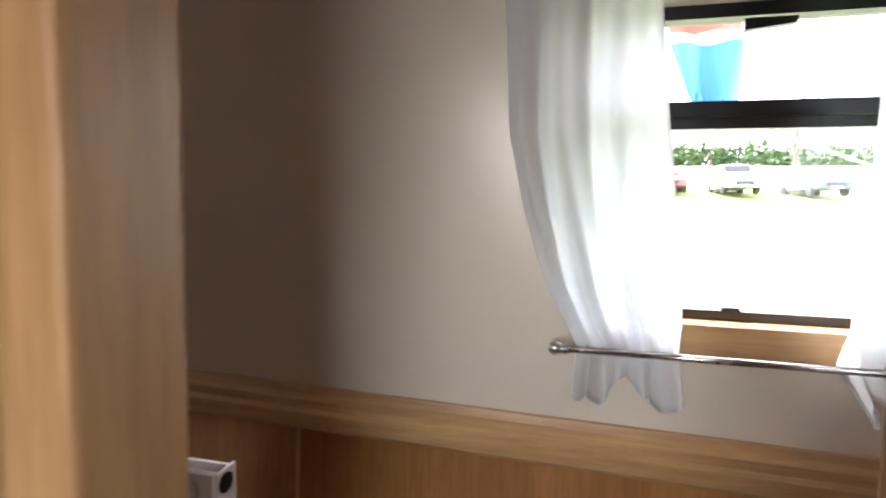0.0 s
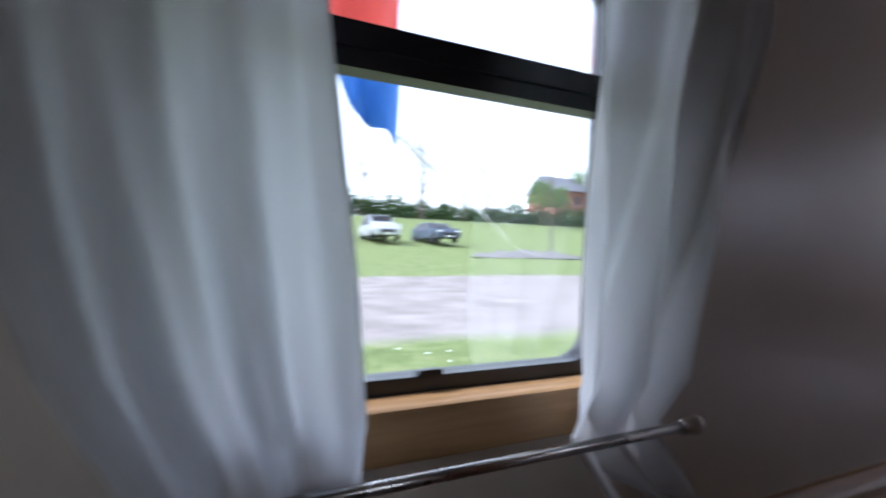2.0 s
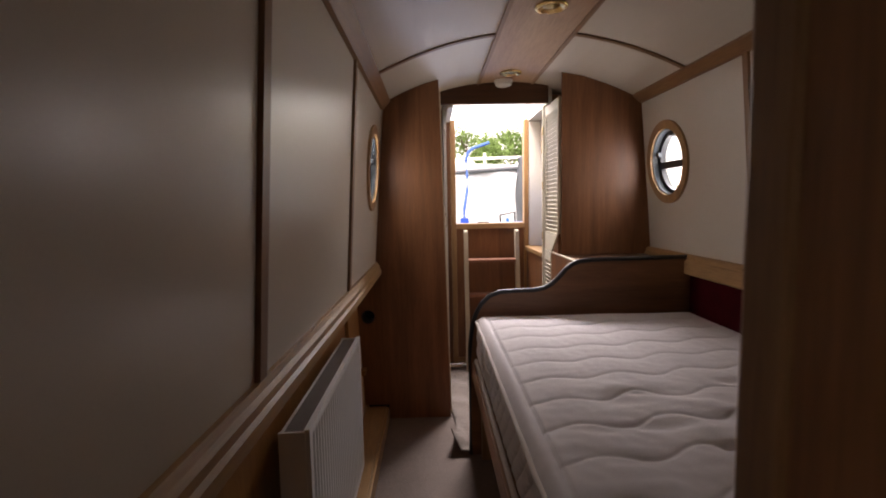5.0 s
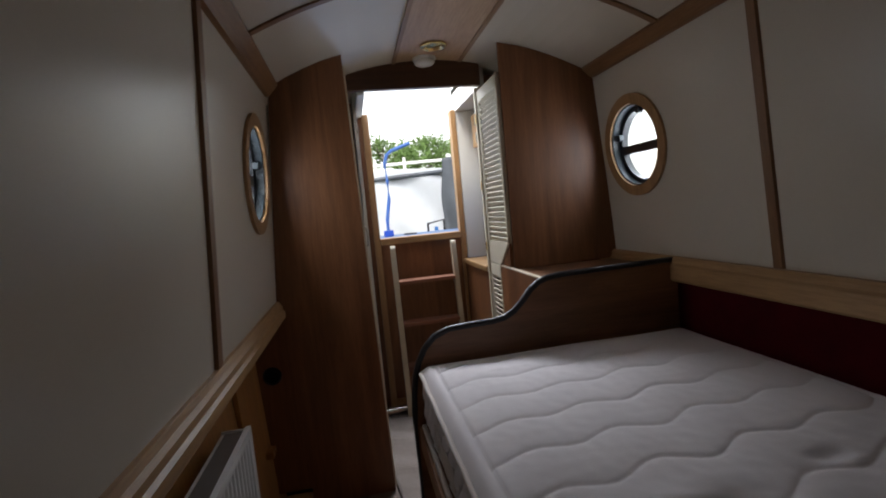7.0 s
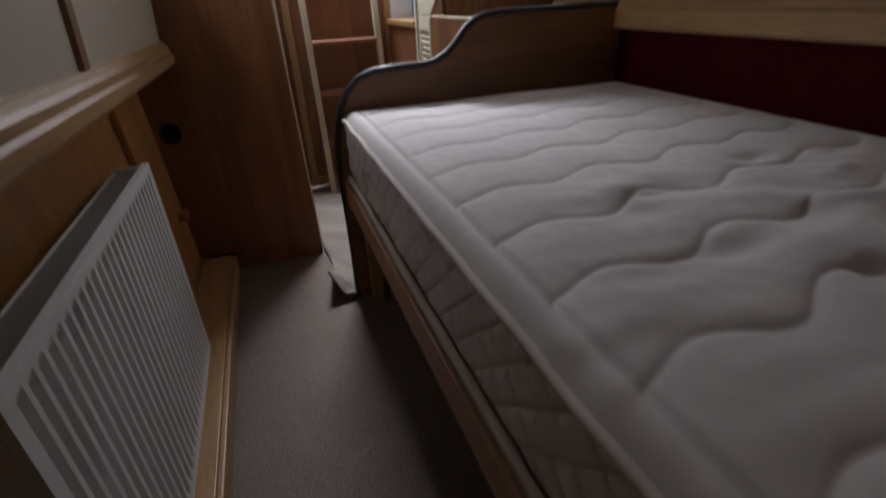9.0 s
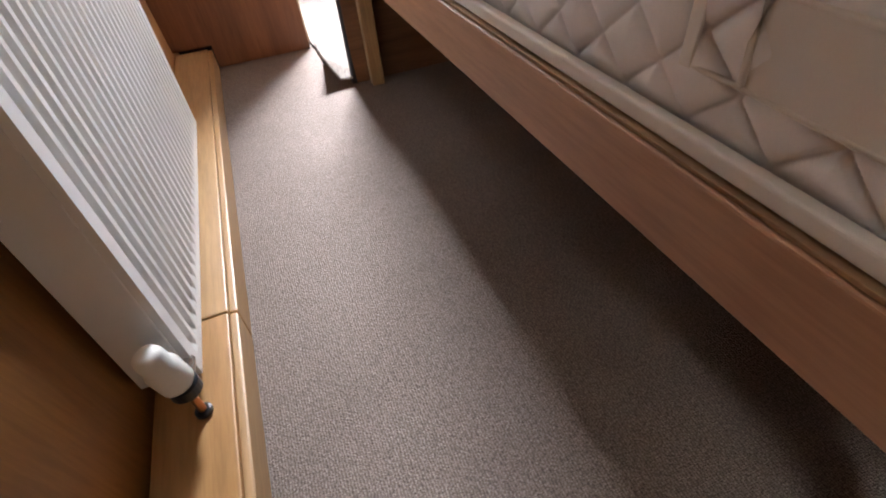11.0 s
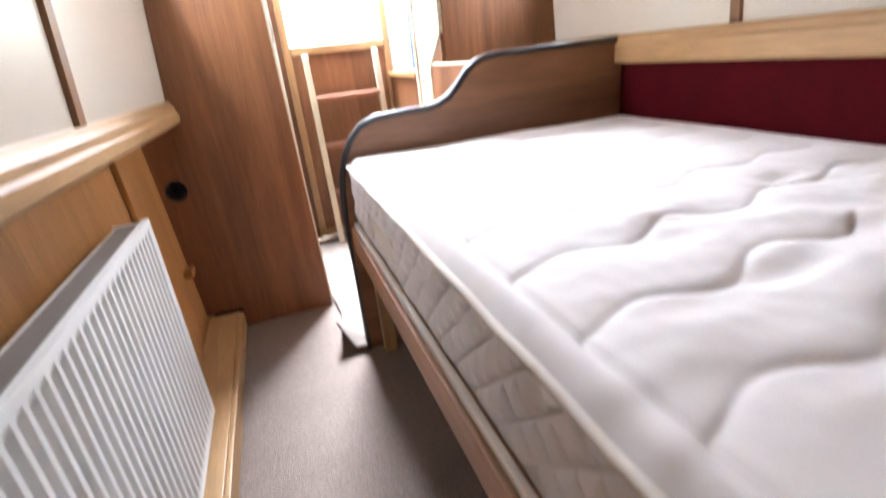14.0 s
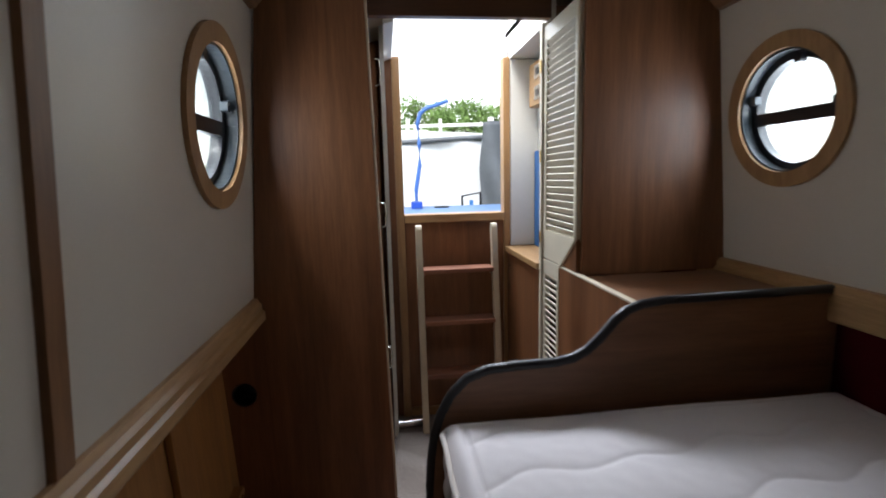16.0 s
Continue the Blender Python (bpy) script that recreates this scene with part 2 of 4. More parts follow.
def prism(points, a, b, put, bm=None, bev=0.0):
    """A closed outline, drawn out from a to b; put(u, v, w) lays outline and depth into the world."""
    q = bmesh.new()
    lo = [q.verts.new(put(u, v, a)) for u, v in points]
    hi = [q.verts.new(put(u, v, b)) for u, v in points]
    q.faces.new(lo)
    q.faces.new(hi)
    for i in range(len(points)):
        j = (i + 1) % len(points)
        q.faces.new((lo[i], lo[j], hi[j], hi[i]))
    bmesh.ops.recalc_face_normals(q, faces=q.faces)
    if bev:
        bevel(q, bev)
    return join(bm, q)


def along_y(u, v, w):
    return Vector((u, w, v))


def along_x(u, v, w):
    return Vector((w, u, v))


def along_z(u, v, w):
    return Vector((u, v, w))


def sheet(outer, holes, put, depth):
    """A board with openings: outlines in (u, v); put(u, v, w) gives the place; w runs from 0 to depth."""
    b = bmesh.new()
    edges = []
    for loop in (outer, *holes):
        vs = [b.verts.new((u, v, 0)) for u, v in loop]
        edges += [b.edges.new((vs[i], vs[(i + 1) % len(vs)])) for i in range(len(vs))]
    bmesh.ops.triangle_fill(b, use_beauty=True, use_dissolve=False, edges=edges)
    r = bmesh.ops.extrude_face_region(b, geom=list(b.faces))
    for g in r["geom"]:
        if isinstance(g, bmesh.types.BMVert):
            g.co.z = depth
    for v in b.verts:
        v.co = put(*v.co)
    return b


def tube(points, radius, sides=10, bm=None, taper=None, closed=False):
    b = bmesh.new()
    pts = [Vector(p) for p in points]
    rings = []
    for i, p in enumerate(pts):
        if closed:
            d = pts[(i + 1) % len(pts)] - pts[i - 1]
        else:
            d = pts[min(i + 1, len(pts) - 1)] - pts[max(i - 1, 0)]
        q = d.to_track_quat("Z", "Y")
        r = radius if taper is None else radius * taper[i]
        rings.append([b.verts.new(p + q @ Vector((r * math.cos(k * math.tau / sides), r * math.sin(k * math.tau / sides), 0))) for k in range(sides)])
    n = len(rings)
    for i in range(n if closed else n - 1):
        a, c = rings[i], rings[(i + 1) % n]
        for k in range(sides):
            b.faces.new((a[k], a[(k + 1) % sides], c[(k + 1) % sides], c[k]))
    if not closed:
        b.faces.new(rings[0])
        b.faces.new(rings[-1])
    return join(bm, b)


def lathe(profile, m=None, sides=28, bm=None):
    """Radius and height pairs, turned about z."""
    b = bmesh.new()
    rings = [[b.verts.new((r * math.cos(k * math.tau / sides), r * math.sin(k * math.tau / sides), h)) for k in range(sides)] for r, h in profile]
    for a, c in zip(rings, rings[1:]):
        for k in range(sides):
            b.faces.new((a[k], a[(k + 1) % sides], c[(k + 1) % sides], c[k]))
    b.faces.new(rings[0])
    b.faces.new(rings[-1])
    return join(bm, b, m)


def grid(nu, nv, fn, bm=None):
    b = bmesh.new()
    g = [[b.verts.new(fn(i / nu, j / nv)) for j in range(nv + 1)] for i in range(nu + 1)]
    for i in range(nu):
        for j in range(nv):
            b.faces.new((g[i][j], g[i + 1][j], g[i + 1][j + 1], g[i][j + 1]))
    return join(bm, b)


def rounded(u0, u1, v0, v1, r, n=6):
    out = []
    for cu, cv, a0 in ((u1 - r, v1 - r, 0), (u0 + r, v1 - r, 90), (u0 + r, v0 + r, 180), (u1 - r, v0 + r, 270)):
        for k in range(n + 1):
            a = radians(a0 + 90 * k / n)
            out.append((cu + r * math.cos(a), cv + r * math.sin(a)))
    return out


def circle(cu, cv, r, n=40):
    return [(cu + r * math.cos(k * math.tau / n), cv + r * math.sin(k * math.tau / n)) for k in range(n)]


def lx(z):
    """The inner face of the window-side wall."""
    return (z - 0.965) * 0.065


def rx(z):
    """The inner face of the bed-side wall."""
    return 1.66 - (z - 1.03) * 0.085


def ceil_z(x):
    """Underside of the arched ceiling."""
    return 2.095 - 0.34 * (x - 0.83) ** 2


Y0, YHATCH, YDOOR = -1.3, 4.55, 5.18

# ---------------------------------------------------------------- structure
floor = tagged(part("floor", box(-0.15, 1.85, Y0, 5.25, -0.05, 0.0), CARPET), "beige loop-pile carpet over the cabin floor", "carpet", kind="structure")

WIN = (0.80, 1.292, 1.18, 1.68)
PORT_L, PORT_R = (3.86, 1.50), (3.91, 1.512)


def left_put(u, v, w):
    return Vector((lx(v) - w, u, v))


def right_put(u, v, w):
    return Vector((rx(v) + w, u, v))


wall = sheet([(Y0, 0.95), (5.2, 0.95), (5.2, 1.98), (Y0, 1.98)],
             [rounded(WIN[0], WIN[1], WIN[2], WIN[3], 0.05), circle(*PORT_L, 0.181)], left_put, 0.07)
tagged(part("wall_west", wall, CREAM), "cream laminate cabin side above the gunwale", "wall", kind="structure")
wall = sheet([(Y0, 1.0), (5.2, 1.0), (5.2, 1.98), (Y0, 1.98)],
             [rounded(0.35, 0.95, 1.2, 1.7, 0.05), circle(*PORT_R, 0.181)], right_put, 0.07)
tagged(part("wall_east", wall, CREAM), "cream laminate cabin side over the bed", "wall", kind="structure")
tagged(part("wall_west_lower", prism([(-0.17, 0.0), (-0.082, 0.0), (-0.132, 0.95), (-0.17, 0.95)], Y0, 5.2, along_y), PINE), "orange varnished ply lining below the gunwale", "wall", kind="structure")
tagged(part("wall_east_lower", box(1.72, 1.76, Y0, 5.2, 0, 1.0), MAROON), "dark red lining below the gunwale", "wall", kind="structure")
tagged(part("wall_bow", box(-0.15, 1.8, Y0 - 0.04, Y0, 0, 2.1), VENEER), "brown veneered bulkhead closing the passage", "wall", kind="structure")


def ceiling_arc(y0, y1, x0, x1, drop=0.0, thick=0.03, n=24):
    pts = [(x0 + (x1 - x0) * i / n, ceil_z(x0 + (x1 - x0) * i / n) - drop) for i in range(n + 1)]
    pts += [(x, z + thick) for x, z in reversed(pts)]
    return prism(pts, y0, y1, along_y)


tagged(part("ceiling", join(ceiling_arc(Y0, YHATCH, 0.0, 1.72), join(ceiling_arc(YHATCH, 5.24, 0.0, 0.49), ceiling_arc(YHATCH, 5.24, 1.115, 1.72))), CEIL), "arched cream laminate cabin ceiling", "ceiling", kind="structure")
tagged(part("ceiling_panel", ceiling_arc(Y0, YHATCH - 0.05, 0.665, 1.003, 0.008, 0.012), CEILWOOD), "pale wood strip along the ceiling's middle", "trim", kind="structure")
for x in (0.66, 1.008):
    tagged(part("ceiling_trim", ceiling_arc(Y0, YHATCH - 0.05, x - 0.009, x + 0.009, 0.014, 0.02, 2), STRIP_Y), "narrow brown bead beside the ceiling strip", "trim", kind="structure")
for y in (1.2, 2.4, 3.6):
    for x0, x1 in ((0.06, 0.655), (1.013, 1.6)):
        tagged(part("ceiling_batten", ceiling_arc(y - 0.014, y + 0.014, x0, x1, 0.008, 0.012), STRIP_X), "thin curved brown batten across the ceiling", "trim", kind="structure")

# cornices, gunwale rails, wall battens
tagged(part("trim_cornice_west", prism([(0.045, 1.855), (0.075, 1.86), (0.115, 1.905), (0.11, 1.925), (0.04, 1.925)], Y0, 4.17, along_y), STRIP_Y), "brown wooden cornice where wall meets ceiling", "trim", kind="structure")
tagged(part("trim_cornice_east", prism([(1.60, 1.875), (1.57, 1.88), (1.53, 1.915), (1.535, 1.94), (1.61, 1.94)], 1.70, 4.17, along_y), STRIP_Y), "brown wooden cornice where wall meets ceiling", "trim", kind="structure")
rail_w = [(-0.125, 0.892), (0.028, 0.892), (0.034, 0.90), (0.034, 0.925), (0.026, 0.932), (0.026, 0.948), (0.018, 0.957), (0.012, 0.97), (-0.02, 0.97), (-0.13, 0.95)]


def sheer(y):
    """How far the gunwale rises towards the bow."""
    return 0.036 * (max(0.0, 4.165 - y) / 3.4) ** 2


def rail_mesh(profile, y0, y1, n=28):
    b = bmesh.new()
    ys = [y0 + (y1 - y0) * k / n for k in range(n + 1)]
    rings = [[b.verts.new((u, y, v + sheer(y))) for u, v in profile] for y in ys]
    for p, q in zip(rings, rings[1:]):
        for k in range(len(profile)):
            m = (k + 1) % len(profile)
            b.faces.new((p[k], p[m], q[m], q[k]))
    b.faces.new(rings[0])
    b.faces.new(rings[-1])
    return b


tagged(part("trim_rail_west", rail_mesh(rail_w, Y0, 4.165), OAK_Y), "pale oak gunwale rail with a moulded top edge", "trim", kind="structure")
rail_e = [(1.72, 0.93), (1.628, 0.93), (1.622, 0.938), (1.622, 0.995), (1.632, 1.005), (1.632, 1.018), (1.642, 1.03), (1.70, 1.03), (1.72, 1.01)]
tagged(part("trim_rail_east", prism(rail_e, 1.70, 4.28, along_y, bev=0.0015), OAK_Y), "pale oak gunwale rail above the bed", "trim", kind="structure")
for y in (-0.085, 2.21, 3.21):
    tagged(part("trim_batten", prism([(y - 0.023, 0.0), (y - 0.019, 0.010), (y + 0.019, 0.010), (y + 0.023, 0.0)], 0.971, 1.87, lambda u, v, w: Vector((lx(w) + v, u, w))), STRIP), "upright brown batten covering a wall panel joint", "trim", kind="structure")
for y in (2.1, 3.23):
    tagged(part("trim_batten", prism([(y - 0.02, 0.0), (y - 0.016, 0.009), (y + 0.016, 0.009), (y + 0.02, 0.0)], 1.031, 1.885, lambda u, v, w: Vector((rx(w) - v, u, w))), STRIP), "upright brown batten covering a wall panel joint", "trim", kind="structure")
for y, w in ((0.20, 0.05), (3.79, 0.1), (2.1, 0.05)):
    tagged(part("trim_upright", prism([(-0.0855, 0.086), (-0.068, 0.086), (-0.110, 0.889), (-0.1275, 0.889)], y - w / 2, y + w / 2, along_y, bev=0.003), PINE), "upright ply strip on the lower lining", "trim", kind="structure")

tb = thing("turn_button", "small wooden turn button on the lower lining", "catch")
part("button", box(-0.099, -0.066, 4.05, 4.12, 0.315, 0.345, 0.004), PINE, tb)
part("screw", lathe([(0.006, 0.0), (0.006, 0.002), (0.003, 0.003)], pose(-0.0658, 4.085, 0.33, 0, 90), 12), BRASS, tb)
# boxed duct along the floor
duct = thing("pipe_duct", "honey oak boxing along the foot of the wall", "boxing", kind="structure")
for y0, y1 in ((-1.25, 2.676), (2.68, 4.155)):
    part("board", box(-0.078, 0.042, y0, y1, 0.0, 0.085, 0.003), DUCT if y0 < 0 else OAK_Y, duct)
    part("edge_strip", box(0.0425, 0.058, y0, y1, 0.0, 0.08, 0.004), OAK_Y, duct)

# bulkheads round the washroom
tagged(part("wall_passage", box(0.607, 0.64, 0.97, 1.648, 0, 2.07), VENEER), "dark veneered passage partition", "wall", kind="structure")
tagged(part("wall_passage_bow", box(0.60, 0.64, Y0, 0.47, 0, 2.07), VENEER), "veneered passage partition beyond the doorway", "wall", kind="structure")
tagged(part("wall_head", box(0.662, 1.74, 1.66, 1.70, 0, 2.07), VENEER), "veneered bulkhead at the bed head", "wall", kind="structure")
tagged(part("wall_washroom", box(0.645, 1.74, -0.1, -0.06, 0, 2.07), CREAM), "cream washroom partition", "wall", kind="structure")
tagged(part("wall_lintel", box(0.602, 0.638, 0.471, 0.969, 1.93, 2.07), VENEER), "veneered board over the doorway", "wall", kind="structure")
tagged(part("trim_post", box(0.602, 0.66, 1.65, 1.705, 0, 2.07, 0.006), STRIP), "rounded dark wooden post ending the partition", "trim", kind="structure")
jamb = thing("door_frame", "brown wooden door frame of the washroom", "door frame", kind="structure")
part("jamb", box(0.58, 0.66, 0.47, 0.541, 0, 1.93, 0.006), OAK_Z, jamb)
part("jamb", box(0.58, 0.66, 0.925, 0.968, 0, 1.93, 0.006), STRIP, jamb)
part("head", box(0.58, 0.66, 0.543, 0.923, 1.90, 1.96, 0.006), STRIP_Y, jamb)
leaf = thing("washroom_door", "pale oak washroom door standing open", "door")
part("leaf", box(0.665, 1.08, 0.465, 0.495, 0.02, 1.88, 0.003), wood("pale_yellow_oak", (0.34, 0.23, 0.10), (0.50, 0.36, 0.17), "z", 0.4), leaf)
part("handle", lathe([(0.008, 0.0), (0.008, 0.03), (0.02, 0.035), (0.022, 0.05), (0.012, 0.06)], pose(1.03, 0.496, 0.98, -90)), BRASS, leaf)


# ---------------------------------------------------------------- windows
def make_window(name, put, u0, u1, v0, v1, bar, label):
    w = thing(name, label, "window", kind="structure")
    part("frame", sheet(rounded(u0, u1, v0, v1, 0.05), [rounded(u0 + 0.02, u1 - 0.02, v0 + 0.026, v1 - 0.02, 0.035)], lambda a, b, c: put(a, b, c + 0.03), 0.03), BLACK, w)
    part("crossbar", prism([(u0 + 0.02, bar - 0.021), (u1 - 0.02, bar - 0.021), (u1 - 0.02, bar + 0.021), (u0 + 0.02, bar + 0.021)], 0.026, 0.05, put), BLACK, w)
    part("hopper_rail", prism([(u0 + 0.02, bar - 0.004), (u1 - 0.02, bar - 0.004), (u1 - 0.02, bar + 0.004), (u0 + 0.02, bar + 0.004)], 0.021, 0.026, put), BLACK, w)
    for a, b in ((v0 + 0.02, bar - 0.02), (bar + 0.02, v1 - 0.015)):
        p = part("pane", prism([(u0 + 0.015, a), (u1 - 0.015, a), (u1 - 0.015, b), (u0 + 0.015, b)], 0.04, 0.043, put), GLASS, w)
        p.visible_shadow = False
    um = u0 + 0.255
    part("drain_cap", prism([(um - 0.015, v0 + 0.026), (um + 0.015, v0 + 0.026), (um + 0.012, v0 + 0.032), (um - 0.012, v0 + 0.032)], 0.028, 0.038, put), BLACK, w)
    part("catch", prism([(um - 0.02, v1 - 0.045), (um + 0.05, v1 - 0.038), (um + 0.05, v1 - 0.028), (um - 0.02, v1 - 0.028)], 0.016, 0.03, put), BLACK, w)
    return w


w1 = make_window("window_1", left_put, *WIN, 1.516, "black-framed cabin window with an upper hopper pane")
part("sill", prism([(0.0, 0.0), (-0.05, 0.0), (-0.05, -0.015), (-0.012, -0.015), (-0.012, -0.05), (0.004, -0.05), (0.004, -0.002)], WIN[0] + 0.01, WIN[1] - 0.01,
                   lambda u, v, w: Vector((lx(1.18) + 0.008 + u, w, 1.19 + v)), bev=0.001), OAK_Y, w1, "pale oak sill and apron")
# out-of-view window, added so that the washroom lamp has an opening
w2 = make_window("window_2", right_put, 0.35, 0.95, 1.2, 1.7, 1.5, "assumed black-framed washroom window, out of view")


def porthole(name, put, c, side, label):
    w = thing(name, label, "porthole", kind="structure")
    u, v = c
    part("wood_ring", sheet(circle(u, v, 0.222, 48), [circle(u, v, 0.177, 48)], lambda a, b, d: put(a, b, -0.012 + d), 0.0118), OAK_Z, w, "pale oak liner ring")
    part("reveal", sheet(circle(u, v, 0.1805, 48), [circle(u, v, 0.171, 48)], lambda a, b, d: put(a, b, d), 0.075), DARKMETAL, w)
    part("rim", sheet(circle(u, v, 0.171, 48), [circle(u, v, 0.150, 48)], lambda a, b, d: put(a, b, d + 0.035), 0.03), BLACK, w)
    part("crossbar", prism([(u - 0.16, v - 0.03), (u + 0.16, v - 0.03), (u + 0.16, v + 0.008), (u - 0.16, v + 0.008)], 0.033, 0.055, put), BLACK, w)
    for da, db in ((100, 12), (20, 8), (175, 8)):
        p = (u + 0.152 * math.cos(radians(da)), v + 0.152 * math.sin(radians(da)))
        part("catch", prism(rounded(p[0] - 0.012, p[0] + 0.012, p[1] - 0.016, p[1] + 0.012, 0.006, 3), 0.015, 0.036, put), BLACK if db == 12 else DARKMETAL, w)
    g = part("pane", sheet(circle(u, v, 0.17, 32), [], lambda a, b, d: put(a, b, d + 0.048), 0.004), GLASS, w)
    g.visible_shadow = False
    return w


porthole("window_3", left_put, PORT_L, -1, "round porthole with an oak ring and black crossbar")
porthole("window_4", right_put, PORT_R, 1, "round porthole over the bed with an oak ring")


# ---------------------------------------------------------------- curtains
def curtain(edge0, edge1, zs, folds, label, flare, seed):
    c = thing("curtain", label, "curtain", "window curtains")
    rnd = random.Random(seed)
    ph = [rnd.uniform(0, 6.28) for _ in range(6)]

    def lerp(tab, z):
        for (za, ya), (zb, yb) in zip(tab, tab[1:]):
            if za >= z >= zb:
                return ya + (yb - ya) * (za - z) / (za - zb)
        return tab[-1][1]

    def fn(s, t):
        z = zs[0] + (zs[1] - zs[0]) * t
        ya, yb = lerp(edge0, z), lerp(edge1, z)
        wob = 0.03 * math.sin(ph[2] + 5 * t) * math.sin(3.1 * s)
        y = ya + (yb - ya) * (s + wob)
        near = max(0.0, 1 - abs(z - 1.147) / 0.05)
        amp = (0.016 + 0.007 * math.sin(ph[3] + 4 * t)) * (1 - 0.8 * near)
        x = 0.052 + amp * math.sin(folds * 6.283 * (s + 0.06 * math.sin(4 * t + ph[4])) + ph[0]) + 0.5 * amp * math.sin(folds * 11.3 * s + ph[1] + 2 * t)
        if z < 1.147:
            z -= flare * 0.02 * math.sin(9 * s + ph[5]) * (1.147 - z) / 0.06
            x += 0.02 * (1.147 - z) / 0.06 + 0.006 * math.sin(14 * s + ph[2])
        return Vector((x + lx(z) * (0.9 if z > 1.2 else 0.6), y, z))

    ob = part("cloth", grid(64, 70, fn), CURTAIN, c, smooth=True)
    md = ob.modifiers.new("thickness", "SOLIDIFY")
    md.thickness = 0.0012
    ob2 = part("hem", tube([fn(i / 40, 1.0) for i in range(41)], 0.0016, 6), CURTAIN, c)
    return c


curtain([(1.82, 0.675), (1.67, 0.69), (1.48, 0.70), (1.365, 0.725), (1.246, 0.762), (1.15, 0.812), (1.08, 0.805)],
        [(1.82, 0.90), (1.67, 0.908), (1.55, 0.92), (1.28, 0.952), (1.15, 0.962), (1.08, 0.964)], (1.82, 1.085), 3.0,
        "white cotton curtain tucked behind the lower rod", 1.0, 3)
curtain([(1.82, 1.19), (1.58, 1.178), (1.30, 1.168), (1.15, 1.168), (1.08, 1.205)],
        [(1.82, 1.46), (1.60, 1.46), (1.36, 1.385), (1.24, 1.33), (1.15, 1.30), (1.08, 1.31)], (1.82, 1.09), 2.6,
        "white cotton curtain gathered at its foot", 0.5, 8)


def curtain_rod(z, label):
    r = thing("curtain_rod", label, "curtain rod", "curtain rods")
    x = lx(z) + 0.062
    part("rod", tube([(x, 0.80, z), (x, 1.31, z)], 0.0056, 14), STEEL, r, smooth=True)
    for y, s in ((0.80, 1), (1.31, -1)):
        part("finial", lathe([(0.0057, 0.0), (0.0085, 0.002), (0.0085, 0.007), (0.006, 0.009), (0.0095, 0.014), (0.0108, 0.020), (0.0095, 0.026), (0.005, 0.030), (0.002, 0.031)], pose(x, y, z, 90 * s), 18), STEEL, r, smooth=True)
        part("bracket", tube([(x, y + 0.03 * s, z), (lx(z) - 0.002, y + 0.03 * s, z)], 0.004, 8), STEEL, r)
    return r


curtain_rod(1.147, "slim brushed steel rod holding the curtain feet")
curtain_rod(1.80, "slim brushed steel rod above the window")


